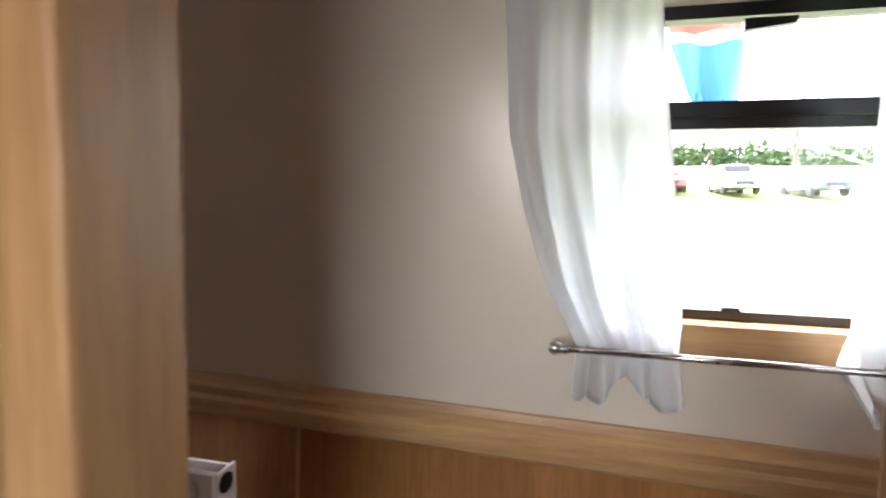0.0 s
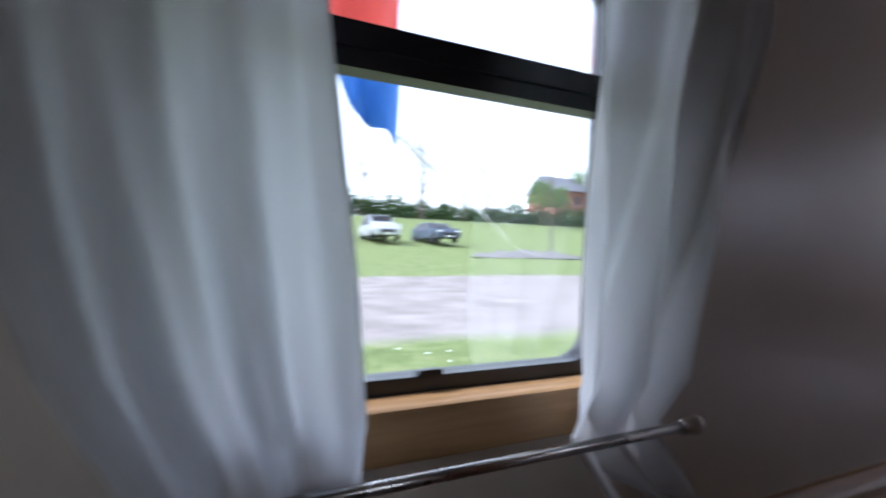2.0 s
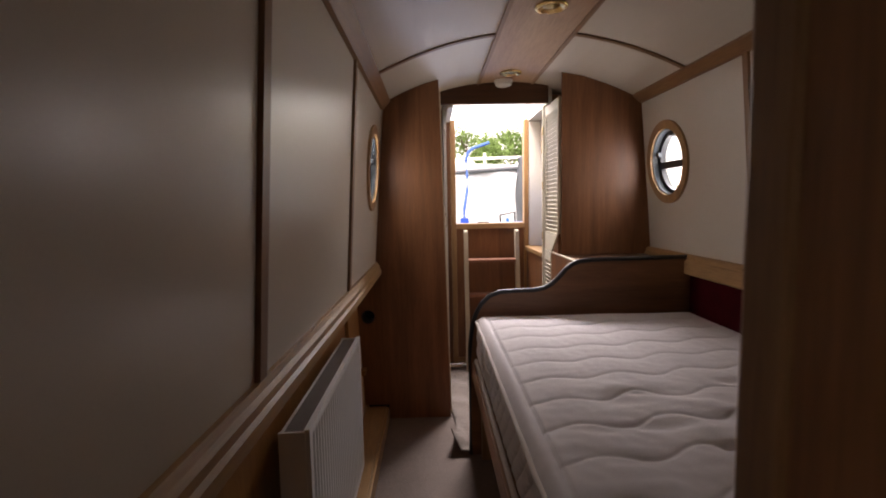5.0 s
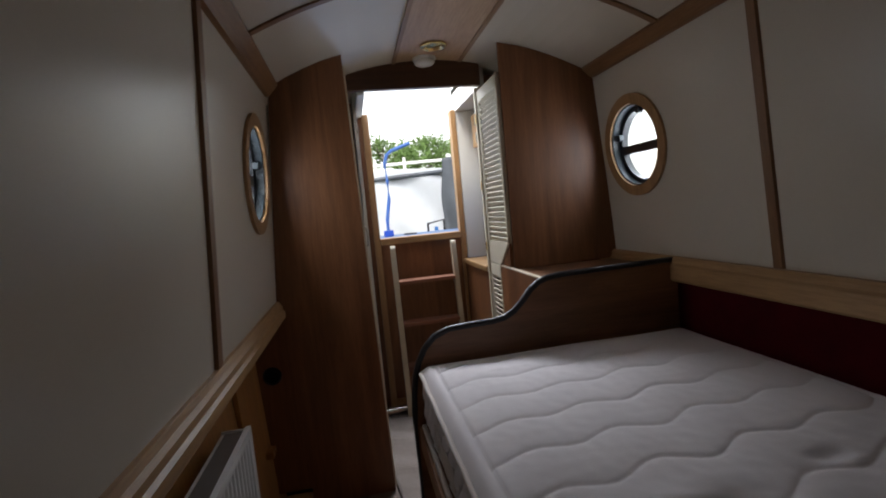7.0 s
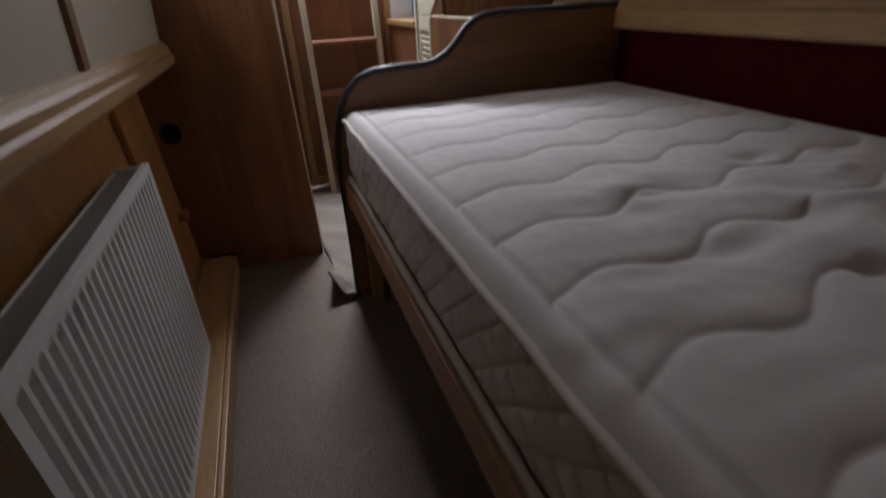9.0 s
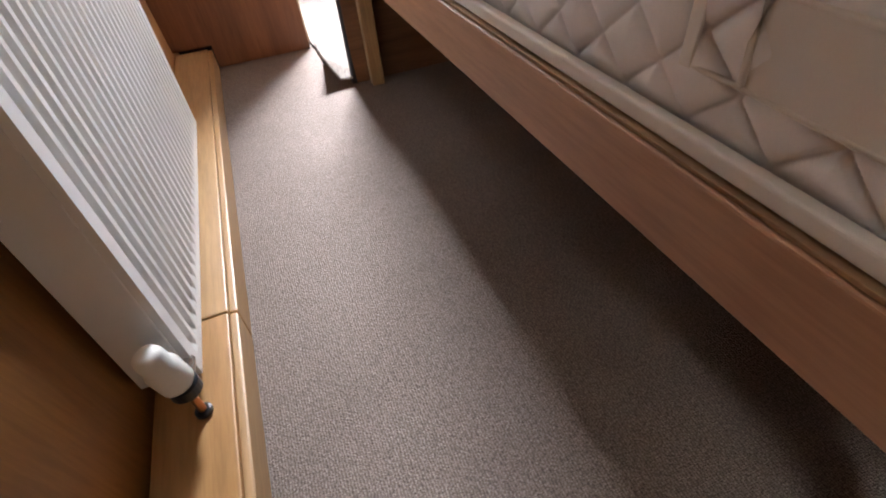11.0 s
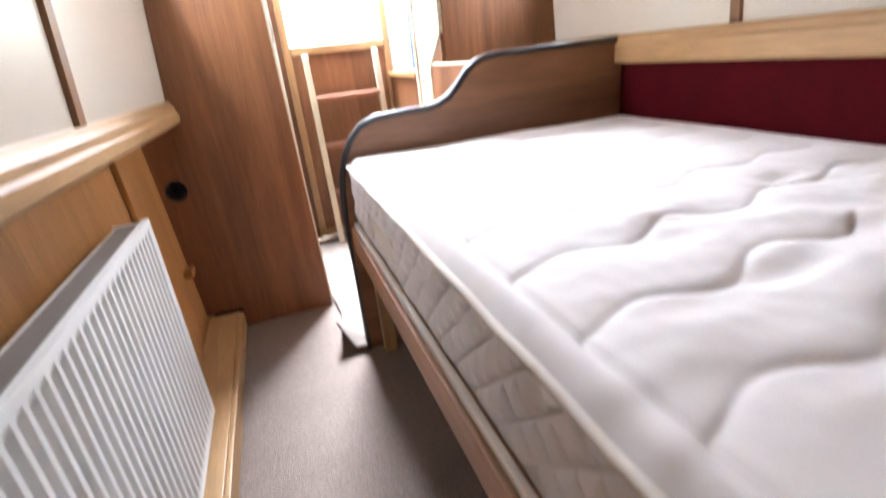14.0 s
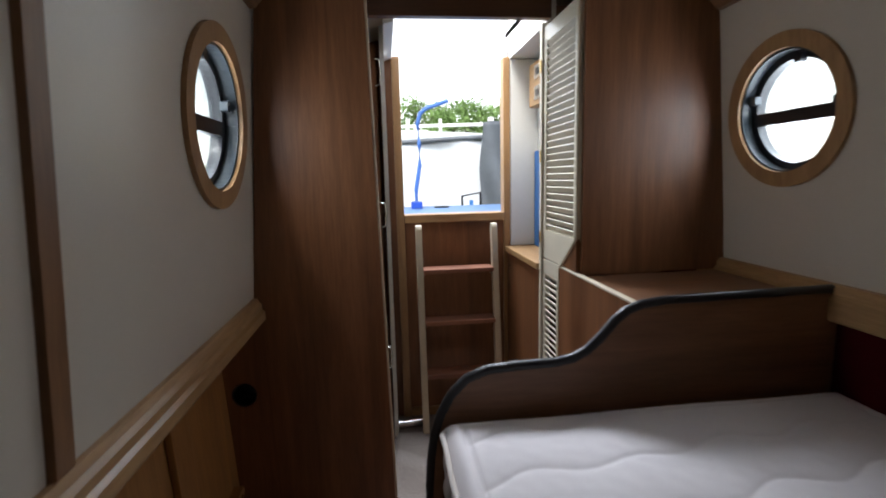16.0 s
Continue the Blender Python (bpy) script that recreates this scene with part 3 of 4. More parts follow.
# ---------------------------------------------------------------- radiators
def radiator(y0, y1, z0, z1, xf, xb, valve_y, label):
    r = thing("radiator", label, "radiator", "radiators")
    n = round((y1 - y0 - 0.05) / 0.0333)
    step = (y1 - y0 - 0.05) / n
    prof = [(y0, 0.0), (y0 + 0.018, 0.0)]
    for k in range(n):
        a = y0 + 0.025 + k * step
        prof += [(a + step * 0.06, 0.0), (a + step * 0.24, -0.011), (a + step * 0.56, -0.011), (a + step * 0.74, 0.0)]
    prof += [(y1, 0.0)]

    def fn(i, t):
        u, d = prof[i]
        f = min(1.0, max(0.0, (min(t, 1 - t) - 0.035) / 0.03))
        return Vector((xf + d * f, u, z0 + (z1 - z0) * t))
    b = bmesh.new()
    ts = [0, 0.03, 0.045, 0.065, 0.3, 0.6, 0.935, 0.955, 0.97, 1]
    g = [[b.verts.new(fn(i, t)) for t in ts] for i in range(len(prof))]
    for i in range(len(prof) - 1):
        for j in range(len(ts) - 1):
            b.faces.new((g[i][j], g[i + 1][j], g[i + 1][j + 1], g[i][j + 1]))
    ext = bmesh.ops.extrude_face_region(b, geom=list(b.faces))
    for v in [q for q in ext["geom"] if isinstance(q, bmesh.types.BMVert)]:
        v.co.x = xf - 0.016
    part("front_panel", b, WHITEMETAL, r)
    for a, c in ((y0 + 0.001, y0 + 0.004), (y1 - 0.004, y1 - 0.001)):
        part("side_cover", box(xb, xf - 0.012, a - 0.003, c + 0.003, z0 + 0.012, z1 - 0.006, 0.0015), WHITEMETAL, r)
    part("back_panel", box(xb, xb + 0.012, y0 + 0.01, y1 - 0.01, z0 + 0.01, z1 - 0.012, 0.003), WHITEMETAL, r)
    for a in (y0 + 0.12, y1 - 0.12):
        part("bracket", box(-0.13, xb - 0.0005, a - 0.015, a + 0.015, z0 + 0.1, z1 - 0.1, 0.002), WHITEMETAL, r)
    # grille bars take the darkened colour in place of recess shade
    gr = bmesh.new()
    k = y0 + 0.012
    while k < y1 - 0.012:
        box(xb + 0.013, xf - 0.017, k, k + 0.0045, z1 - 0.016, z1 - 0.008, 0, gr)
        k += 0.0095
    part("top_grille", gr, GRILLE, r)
    # solid dark block that paints the shade between the panels
    part("convector", box(xb + 0.013, xf - 0.018, y0 + 0.012, y1 - 0.012, z0 + 0.05, z1 - 0.02), CONVECTORSHADE, r)
    if valve_y is not None:
        vx = (xf + xb) / 2 + 0.034
        vy = y0 - 0.052
        v = part("valve", lathe([(0.010, 0.0), (0.013, 0.006), (0.013, 0.02), (0.017, 0.024), (0.017, 0.034)], pose(vx, vy, z0 + 0.02), 20), STEEL, r)
        part("thermostat_head", lathe([(0.021, 0.054), (0.026, 0.06), (0.0265, 0.10), (0.022, 0.106), (0.022, 0.128), (0.019, 0.136), (0.010, 0.139)], pose(vx + 0.006, vy, z0 + 0.004, 0, -9, 0) @ Matrix.Scale(0.93, 4), 22), PLASTIC, v, "white ridged thermostat head", smooth=True)
        part("collar", lathe([(0.0225, 0.036), (0.0225, 0.0535)], pose(vx, vy, z0), 22), BLACK, v)
        part("pipe", tube([(vx, vy, z0 + 0.02), (vx, vy, 0.086)], 0.0062, 12), COPPER, v)
        part("floor_collar", lathe([(0.013, 0.0855), (0.013, 0.092), (0.009, 0.094)], pose(vx, vy, 0), 16), BLACK, v)
        part("tail", tube([(vx, vy, z0 + 0.034), (vx, y0 + 0.006, z0 + 0.034)], 0.011, 12), STEEL, v)
    return r


radiator(2.535, 3.44, 0.112, 0.722, 0.006, -0.078, 2.46, "white fluted panel radiator with a thermostat valve")
rl = radiator(-0.80, 0.096, 0.19, 0.80, 0.01, -0.065, None, "white fluted panel radiator in the passage")
part("badge", lathe([(0.022, 0.0), (0.022, 0.004), (0.012, 0.005)], pose(-0.03, 0.0962, 0.765, -90), 20), BLACK, rl, "black bleed-valve cap")


# ---------------------------------------------------------------- bed
def mattress():
    m = thing("mattress", "ivory quilted mattress with wavy stitching", "mattress")
    x0, x1, y0, y1, z0, z1 = 0.560, 1.655, 1.735, 3.70, 0.507, 0.744
    rnd = random.Random(5)
    dents = [(rnd.uniform(0.75, 1.5), rnd.uniform(1.8, 2.75), rnd.uniform(0.025, 0.075), rnd.uniform(-0.014, 0.009)) for _ in range(60)]

    def top(s, t):
        x, y = x0 + (x1 - x0) * s, y0 + (y1 - y0) * t
        e = min(x - x0, x1 - x, y - y0, y1 - y)
        z = z1 - 0.03 * max(0.0, 1 - e / 0.03) ** 2
        wave = 0.017 * math.sin((x - x0) * 6.283 / 0.235 + 0.6) * (1 + 0.15 * math.sin(3 * y)) + 0.006 * math.sin(x * 17 + y * 3)
        q = ((y - 2.293 - 0.12 * (x - x0) + wave) / 0.1625) % 1.0
        d = min(q, 1 - q) * 0.1625
        z += (0.005 * (1 - math.exp(-d / 0.008)) + 0.003 * math.sin(math.pi * q) - 0.005) if e > 0.045 else -0.001
        z -= 0.007 * math.exp(-((e - 0.045) / 0.005) ** 2)
        for a, b, r, h in dents:
            z += h * math.exp(-((x - a) ** 2 / (1.6 * r * r) + (y - b) ** 2 / (0.5 * r * r)))
        crease = max(0.0, min(1.0, (2.9 - y) / 0.5)) * noise.noise((x * 9, y * 22, 4))
        return Vector((x, y, z + 0.004 * noise.noise((x * 3, y * 3, 0)) + 0.0035 * crease + 0.001 * noise.noise((x * 30, y * 30, 2))))
    part("top_panel", grid(190, 400, top), TICKING, m, smooth=True)

    def quilt(u, w):
        a, b = (u / 0.084 + w / 0.074 + 0.06 * math.sin(5 * u)), (u / 0.084 - w / 0.074)
        d = min(abs(math.sin(math.pi * a)), abs(math.sin(math.pi * b)))
        return 0.013 * (1 - math.exp(-d / 0.14)) * (0.6 + 0.4 * d)

    def side(s, t):
        y, z = y0 + (y1 - y0) * s, z0 + (z1 - 0.03 - z0) * t
        f = min(1, 8 * min(t, 1 - t))
        pucker = 0.011 * max(0.0, t - 0.35) * noise.noise((y * 34 - z * 9, z * 7, 5))
        return Vector((x0 - (quilt(y, z) + 0.004 * noise.noise((y * 9, z * 14, 3)) + pucker) * f + 0.008, y, z))
    part("side_border", grid(900, 72, side), TICKING, m, "diamond-quilted side border", smooth=True)

    def foot(s, t):
        x, z = x0 + (x1 - x0) * s, z0 + (z1 - 0.03 - z0) * t
        return Vector((x, y1 + quilt(x, z) * 0.5 - 0.003, z))
    part("foot_border", grid(120, 16, foot), TICKING, m, smooth=True)
    part("core", box(x0 + 0.008, x1, y0, y1 - 0.008, z0, z1 - 0.034), TICKING, m)
    tape = prism(rounded(z0 - 0.001, z0 + 0.017, x0 - 0.018, x0 - 0.003, 0.004, 3), y0, y1 - 0.02, lambda u, v, w: Vector((v, w, u)))
    part("edge_tape", tape, PIPING, m, "flat cream binding tape along the lower edge")
    for z, r in ((z1 - 0.026, 0.007),):
        pts = [(x0 - 0.007, y0, z)] + [(x0 - 0.007 + 0.001 * math.sin(k), y0 + (y1 - y0 - 0.03) * k / 60, z + 0.002 * math.sin(k * 0.9)) for k in range(1, 61)]
        pts += [(x0 + 0.01, y1 - 0.006, z), (x0 + 0.04, y1, z), (x1, y1, z)]
        part("piping", tube(pts, r, 8), PIPING, m, smooth=True)
    for ya, yb in ((1.95, 2.225), (3.15, 3.37)):
        ys = [ya + (yb - ya) * k / 12 for k in range(13)]
        out = [(y, x0 - 0.0035 - 0.005 * math.sin(math.pi * k / 12)) for k, y in enumerate(ys)]
        st = prism(out + [(y, x + 0.003) for y, x in reversed(out)], 0.567, 0.63, lambda u, v, w: Vector((v, u, w)))
        h = part("handle", st, PIPING, m, "stitched carrying handle")
        for z in (0.567, 0.63):
            part("hem", tube([(x + 0.001, y, z) for y, x in out] + [(x0 - 0.004, yb + 0.035, z), (x0 - 0.004, yb + 0.055, z)], 0.0024, 6), PIPING, h, smooth=True)
        part("stitch_patch", box(x0 - 0.007, x0 - 0.003, yb + 0.046, yb + 0.058, 0.565, 0.634, 0.001), PIPING, h)
        part("fold", tube([(x0 - 0.005, yb - 0.001, 0.569), (x0 - 0.006, yb, 0.60), (x0 - 0.005, yb - 0.001, 0.628)], 0.003, 6), PIPING, h, smooth=True)
    return m


mattress()

bed = thing("bed_base", "wooden bed base with a scalloped black-edged footboard", "bed")
foot = [(0.527, 0.0), (0.527, 0.55), (0.530, 0.62), (0.540, 0.69), (0.558, 0.745), (0.585, 0.795), (0.625, 0.833), (0.68, 0.853), (0.76, 0.858), (0.86, 0.860),
        (0.905, 0.868), (0.945, 0.888), (0.985, 0.925), (1.02, 0.965), (1.05, 0.988), (1.09, 1.002), (1.15, 1.009), (1.40, 1.012), (1.655, 1.014)]
part("footboard", prism(foot + [(1.655, 0.0)], 3.715, 3.737, along_y), VENEER_X, bed)
part("edge_trim", tube([(x - 0.002 if z < 0.6 else x, 3.726, z + (0.002 if z > 0.8 else 0)) for x, z in foot], 0.0135, 10), RUBBER, bed, "black rubber edging", smooth=True)
part("side_rail", box(0.533, 0.556, 1.71, 3.712, 0.412, 0.4985, 0.003), BEDWOOD, bed)
part("slat_base", box(0.558, 1.70, 1.71, 3.712, 0.47, 0.5065), BEDWOOD, bed)
part("base_edge", box(0.537, 0.557, 1.71, 3.712, 0.4995, 0.504, 0.001), wood("frayed_board_edge", (0.20, 0.11, 0.05), (0.38, 0.23, 0.12), "y", 0.8, 3.0), bed, "raw board edge under the mattress")
for y in (3.655, 1.76):
    part("leg", box(0.575, 0.62, y, y + 0.045, 0.0, 0.468, 0.003), OAK_Z, bed)
part("leg", box(1.60, 1.645, 3.655, 3.70, 0.0, 0.468, 0.003), OAK_Z, bed)
part("back_panel", box(1.66, 1.70, 1.705, 3.71, 0.495, 0.93), MAROON, bed, "dark red panel behind the mattress")

# ---------------------------------------------------------------- storage box and wardrobes aft of the bed
chest = thing("storage_box", "brown veneered box between bed foot and wardrobe", "cabinet")
part("side_panel", box(1.10, 1.118, 3.745, 4.36, 0.0, 0.985), VENEER, chest)
part("top", box(1.12, 1.655, 3.745, 4.17, 0.972, 0.988), VENEER_X, chest)
part("edge_strip", box(1.098, 1.12, 3.745, 4.355, 0.985, 0.993, 0.002), LADDERPAINT, chest, "pale edging strip")


def louvre_panel(name, y0, y1, z0, z1, x, parent, cut=0.0, face=1):
    """A slatted door standing along the boat, its face at x; cut: slope of its lower forward corner."""
    d = part(name, bmesh.new(), LOUVRE, parent)
    s = 0.028
    th = 0.022 * face
    xs = sorted((x, x + th))
    part("stile", box(*xs, y1 - s, y1, z0, z1, 0.002), LOUVRE, d)
    part("stile", box(*xs, y0, y0 + s, z0 + cut, z1, 0.002), LOUVRE, d)
    part("top_rail", box(*xs, y0 + s, y1 - s, z1 - 0.06, z1, 0.002), LOUVRE, d)
    if cut:
        part("bottom_rail", prism([(y0 + s, z0 + cut), (y0, z0 + cut), (y0 + cut * 1.2, z0), (y1 - s, z0), (y1 - s, z0 + cut)], xs[0], xs[1], along_x), LOUVRE, d)
    else:
        part("bottom_rail", box(*xs, y0 + s, y1 - s, z0, z0 + 0.03, 0.002), LOUVRE, d)
    lo = z0 + (cut if cut else 0.03)
    n = int((z1 - 0.06 - lo) / 0.026)
    me = None
    for k in range(n):
        zc = lo + 0.013 + k * (z1 - 0.06 - lo) / n
        if me is None:
            b = box(-0.003, 0.003, y0 + s, y1 - s, -0.014, 0.014, 0.0015)
            o = part("slat", b, LOUVRE, d)
            me = o.data
        else:
            o = new("slat", me)
            o.parent = d
        o.matrix_basis = pose(x + th / 2, 0, zc, 0, -38 * face, 0)
    return d


wr = thing("wardrobe", "brown veneered wardrobe with a cream louvred door beside the bed foot", "wardrobe", "wardrobes")
front_r = [(1.118, 0.99), (1.118, 2.06), (1.30, 2.03), (1.45, 1.97), (1.57, 1.91), (1.60, 1.87), (1.66, 0.99)]
part("front_panel", prism(front_r, 4.18, 4.198, along_y), VENEER, wr)
part("side_fill", prism([(4.20, 0.995), (4.20, 1.115), (4.345, 0.998)], 1.104, 1.117, along_x), VENEER, wr)
part("edge_strip", tube([(1.102, 4.196, 1.93), (1.102, 4.196, 1.125), (1.102, 4.205, 1.11), (1.102, 4.345, 0.995), (1.102, 4.36, 0.97), (1.102, 4.36, 0.03)], 0.006, 8), LADDERPAINT, wr, "pale rounded door edging")
louvre_panel("upper_door", 4.205, 4.56, 0.995, 1.93, 1.104, wr, 0.12)
louvre_panel("lower_door", 4.37, 4.56, 0.03, 0.99, 1.104, wr)
part("back_panel", box(1.12, 1.66, 4.575, 4.593, 0.0, 2.02), VENEER, wr)
part("hinge_post", box(1.095, 1.13, 4.565, 4.59, 0.0, 1.95, 0.002), LOUVRE, wr)
for z in (1.78, 1.42, 1.08):
    part("hinge", box(1.090, 1.0948, 4.566, 4.578, z - 0.025, z + 0.025, 0.001), BRASS, wr)

wlr = thing("wardrobe", "tall brown veneered wardrobe with a vent hole near the floor duct", "wardrobe", "wardrobes")
front_l = [(0.435, 0.002), (0.395, 2.025), (0.30, 2.0), (0.20, 1.965), (0.11, 1.915), (0.07, 1.87), (0.0, 0.97), (-0.128, 0.86), (-0.128, 0.09), (0.06, 0.09), (0.06, 0.002)]
part("front_panel", sheet(front_l, [circle(-0.056, 0.638, 0.042, 28)], along_y, 4.0), VENEER, wlr)
fp = wlr.children[0]
for v in fp.data.vertices:
    v.co.y = 4.17 if v.co.y < 2 else 4.188
part("vent_pipe", sheet(circle(-0.056, 0.638, 0.041, 28), [circle(-0.056, 0.638, 0.036, 28)], lambda u, v, w: Vector((u, 4.172 + w, v)), 0.1), BLACK, wlr)
# added black sheet, standing for the dark of the wardrobe behind the vent
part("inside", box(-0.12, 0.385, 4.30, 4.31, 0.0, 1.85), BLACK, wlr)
part("back_panel", box(-0.12, 0.42, 4.93, 4.948, 0.0, 1.95), VENEER, wlr)
part("edge_strip", tube([(0.437, 4.192, 0.02), (0.398, 4.192, 1.98)], 0.006, 8), LADDERPAINT, wlr, "pale rounded door edging")
ld = louvre_panel("upper_door", 4.20, 4.56, 1.0, 1.95, 0.0, wlr, 0.0, -1)
ld.matrix_basis = pose(0.408, 0, 0, 0, -1.0, 0)
ld = louvre_panel("lower_door", 4.20, 4.56, 0.03, 0.98, 0.0, wlr, 0.0, -1)
ld.matrix_basis = pose(0.432, 0, 0, 0, -1.0, 0)
for z in (1.75, 1.2, 0.6):
    part("handle", tube([(0.42, 4.53, z - 0.05), (0.436, 4.53, z - 0.045), (0.44, 4.53, z), (0.436, 4.53, z + 0.045), (0.42, 4.53, z + 0.05)], 0.003, 8), STEEL, wlr)

# ---------------------------------------------------------------- stern entrance
tagged(part("trim_beam", prism([(0.40, 1.955), (1.12, 1.955), (1.12, 2.12), (0.40, 2.12)], 4.52, 4.56, along_y, bev=0.003), DARKBEAM), "dark wooden beam in front of the hatch", "trim", kind="structure")
tagged(part("wall_stern", sheet([(-0.15, 0.0), (1.75, 0.0), (1.75, 2.06), (1.115, 2.06), (1.115, 1.145), (0.50, 1.145), (0.50, 2.06), (-0.15, 2.06)], [], lambda u, v, w: Vector((u, YDOOR + w, v)), 0.03), VENEER), "brown veneered stern bulkhead below the hatch doors", "wall", kind="structure")
ent = thing("door_frame", "pale oak frame round the stern opening", "door frame", kind="structure")
part("jamb", box(0.497, 0.538, 5.16, 5.235, 0.0, 1.96, 0.004), OAK_Z, ent)
part("jamb", box(1.082, 1.118, 5.16, 5.235, 0.0, 1.96, 0.004), OAK_Z, ent)
part("sill", box(0.54, 1.08, 5.15, 5.26, 1.105, 1.148, 0.004), OAK_X, ent)
part("skirting", box(0.54, 1.08, 5.165, 5.179, 0.0, 0.05, 0.003), OAK_X, ent)
# white lining of the lobby sides
tagged(part("wall_lobby_east", box(1.27, 1.29, 4.595, 5.18, 0.93, 2.05), WHITEWALL), "white lining beside the stern steps", "wall", kind="structure")
tagged(part("wall_lobby_stern", box(1.12, 1.268, 5.15, 5.176, 0.964, 1.945), WHITEWALL), "white lining beside the stern opening", "wall", kind="structure")
tagged(part("wall_lobby_west", box(0.44, 0.46, 4.95, 5.18, 0.0, 2.05), WHITEWALL), "white lining behind the left wardrobe", "wall", kind="structure")
tagged(part("wall_hatch_east", box(1.118, 1.268, 4.595, 5.18, 1.95, 1.97), WHITEWALL), "white soffit beside the hatch", "wall", kind="structure")
tagged(part("trim_hatch_west", prism([(0.46, 1.94), (0.50, 1.95), (0.50, 2.14), (0.46, 2.14)], 4.57, 5.24, along_y), WHITEWALL), "white hatch coaming", "trim", kind="structure")
tagged(part("trim_hatch_east", prism([(1.115, 1.95), (1.155, 1.975), (1.155, 2.14), (1.115, 2.14)], 4.57, 5.24, along_y), WHITEWALL), "white hatch coaming", "trim", kind="structure")

cab = thing("side_cabinet", "brown low cabinet with a pale oak worktop beside the steps", "cabinet")
part("front", box(1.10, 1.118, 4.596, 5.158, 0.0, 0.93), VENEER, cab)
part("worktop", box(1.085, 1.268, 4.596, 5.148, 0.932, 0.962, 0.004), OAK_Y, cab)
part("screw_cap", lathe([(0.006, 0), (0.006, 0.002), (0.003, 0.003)], pose(1.0998, 5.10, 0.86, 0, -90), 12), STEEL, cab)
panel = thing("blue_board", "blue painted board leaning on the worktop", "board")
part("board", box(1.243, 1.260, 4.70, 5.13, 0.963, 1.47, 0.004), BLUE, panel)
sw = thing("switch_panel", "small wooden switch panel with two sockets", "switch panel")
part("backing", box(1.205, 1.268, 4.80, 5.10, 1.69, 1.90, 0.004), OAK_Y, sw)
for z in (1.745, 1.845):
    s = part("socket", box(1.199, 1.2048, 4.90, 5.00, z - 0.033, z + 0.033, 0.004), STEEL, sw)
    part("rocker", box(1.196, 1.1988, 4.93, 4.97, z - 0.015, z + 0.015, 0.002), BLACK, s)

ladder = thing("boarding_ladder", "cream-painted ladder with brown treads against the stern", "ladder")
for x in (0.605, 1.005):
    pts = [(4.93, 0.0), (4.97, 0.0), (5.10, 1.06), (5.098, 1.085), (5.085, 1.10), (5.068, 1.095), (5.06, 1.08)]
    part("stile", prism(pts, x - 0.016, x + 0.016, along_x, bev=0.004), LADDERPAINT, ladder)
for z in (0.32, 0.595, 0.862):
    y = 4.95 + 0.13 * z / 1.08
    part("tread", box(0.622, 0.988, y - 0.05, y + 0.055, z - 0.011, z + 0.011, 0.003), RUNGWOOD, ladder)
    for x in (0.6225, 0.9845):
        part("cleat", box(x, x + 0.003, y - 0.01, y + 0.02, z - 0.03, z - 0.0115), STEEL, ladder)

pipe = thing("drain_pipe", "short steel pipe lying at the ladder foot", "pipe")
part("tube", tube([(0.47, 5.03, 0.024), (0.60, 5.05, 0.024)], 0.022, 14), STEEL, pipe)
part("cap", tube([(0.46, 5.028, 0.026), (0.485, 5.032, 0.026)], 0.026, 14), STEEL, pipe)


def offcut():
    c = thing("carpet_offcut", "carpet strip with a curled corner by the footboard, hatch light in its colour", "carpet")

    def fn(s, t):
        y = 3.70 + 1.25 * t
        xa = 0.385 + 0.02 * math.sin(7 * t) + (0.055 if t > 0.25 else 0.055 * t * 4)
        xb = 0.515 if y < 3.74 else 0.60
        if y > 4.1:
            xb = 1.05
        x = xa + (xb - xa) * s
        z = 0.012 + 0.003 * math.sin(11 * t + 3 * s)
        k = max(0, 1 - t / 0.19)
        lift = max(0.0, 1 - s * 1.5) * k
        z += 0.105 * lift ** 1.2 + 0.012 * k
        x += 0.03 * lift
        y += 0.05 * lift
        return Vector((x, y, z))
    o = part("strip", grid(24, 60, fn), OFFCUT, c, smooth=True)
    md = o.modifiers.new("thickness", "SOLIDIFY")
    md.thickness, md.offset = 0.007, -1
    return c


offcut()


# ---------------------------------------------------------------- ceiling fittings
def downlight(y):
    d = thing("downlight", "recessed brass downlight in the ceiling strip", "ceiling light", "downlights")
    z = ceil_z(0.832) - 0.008
    m = pose(0.832, y, z, 180)
    part("bezel", lathe([(0.042, 0.001), (0.062, 0.001), (0.067, 0.005), (0.063, 0.011), (0.047, 0.012), (0.042, 0.004)], m, 32), BRASS, d, smooth=True)
    part("lamp", lathe([(0.0415, 0.0005), (0.0415, 0.003), (0.02, 0.006), (0.008, 0.007)], m, 24), mottled("dim_lamp_reflector", (0.35, 0.28, 0.12), 0.1, 0.25, metal=1.0), d)
    return d


for yy in (1.0, 2.2, 3.29, 4.27):
    downlight(yy)
det = thing("smoke_detector", "round white detector on the ceiling strip", "detector")
m_ = pose(0.815, 4.455, ceil_z(0.82) - 0.008, 180)
part("base", lathe([(0.058, 0.0005), (0.06, 0.004), (0.06, 0.012), (0.056, 0.014)], m_, 32), PLASTIC, det, smooth=True)
part("dome", lathe([(0.052, 0.0145), (0.052, 0.03), (0.040, 0.038), (0.02, 0.042), (0.005, 0.042)], m_, 32), PLASTIC, det, smooth=True)

# ---------------------------------------------------------------- outside


def ground_z(x):
    d = -x
    if d < 10:
        return 0.72
    if d < 45:
        return 0.72 + 4.9 * ((d - 10) / 35) ** 1.35
    return 5.62 + min(1.5, (d - 45) * 0.02)


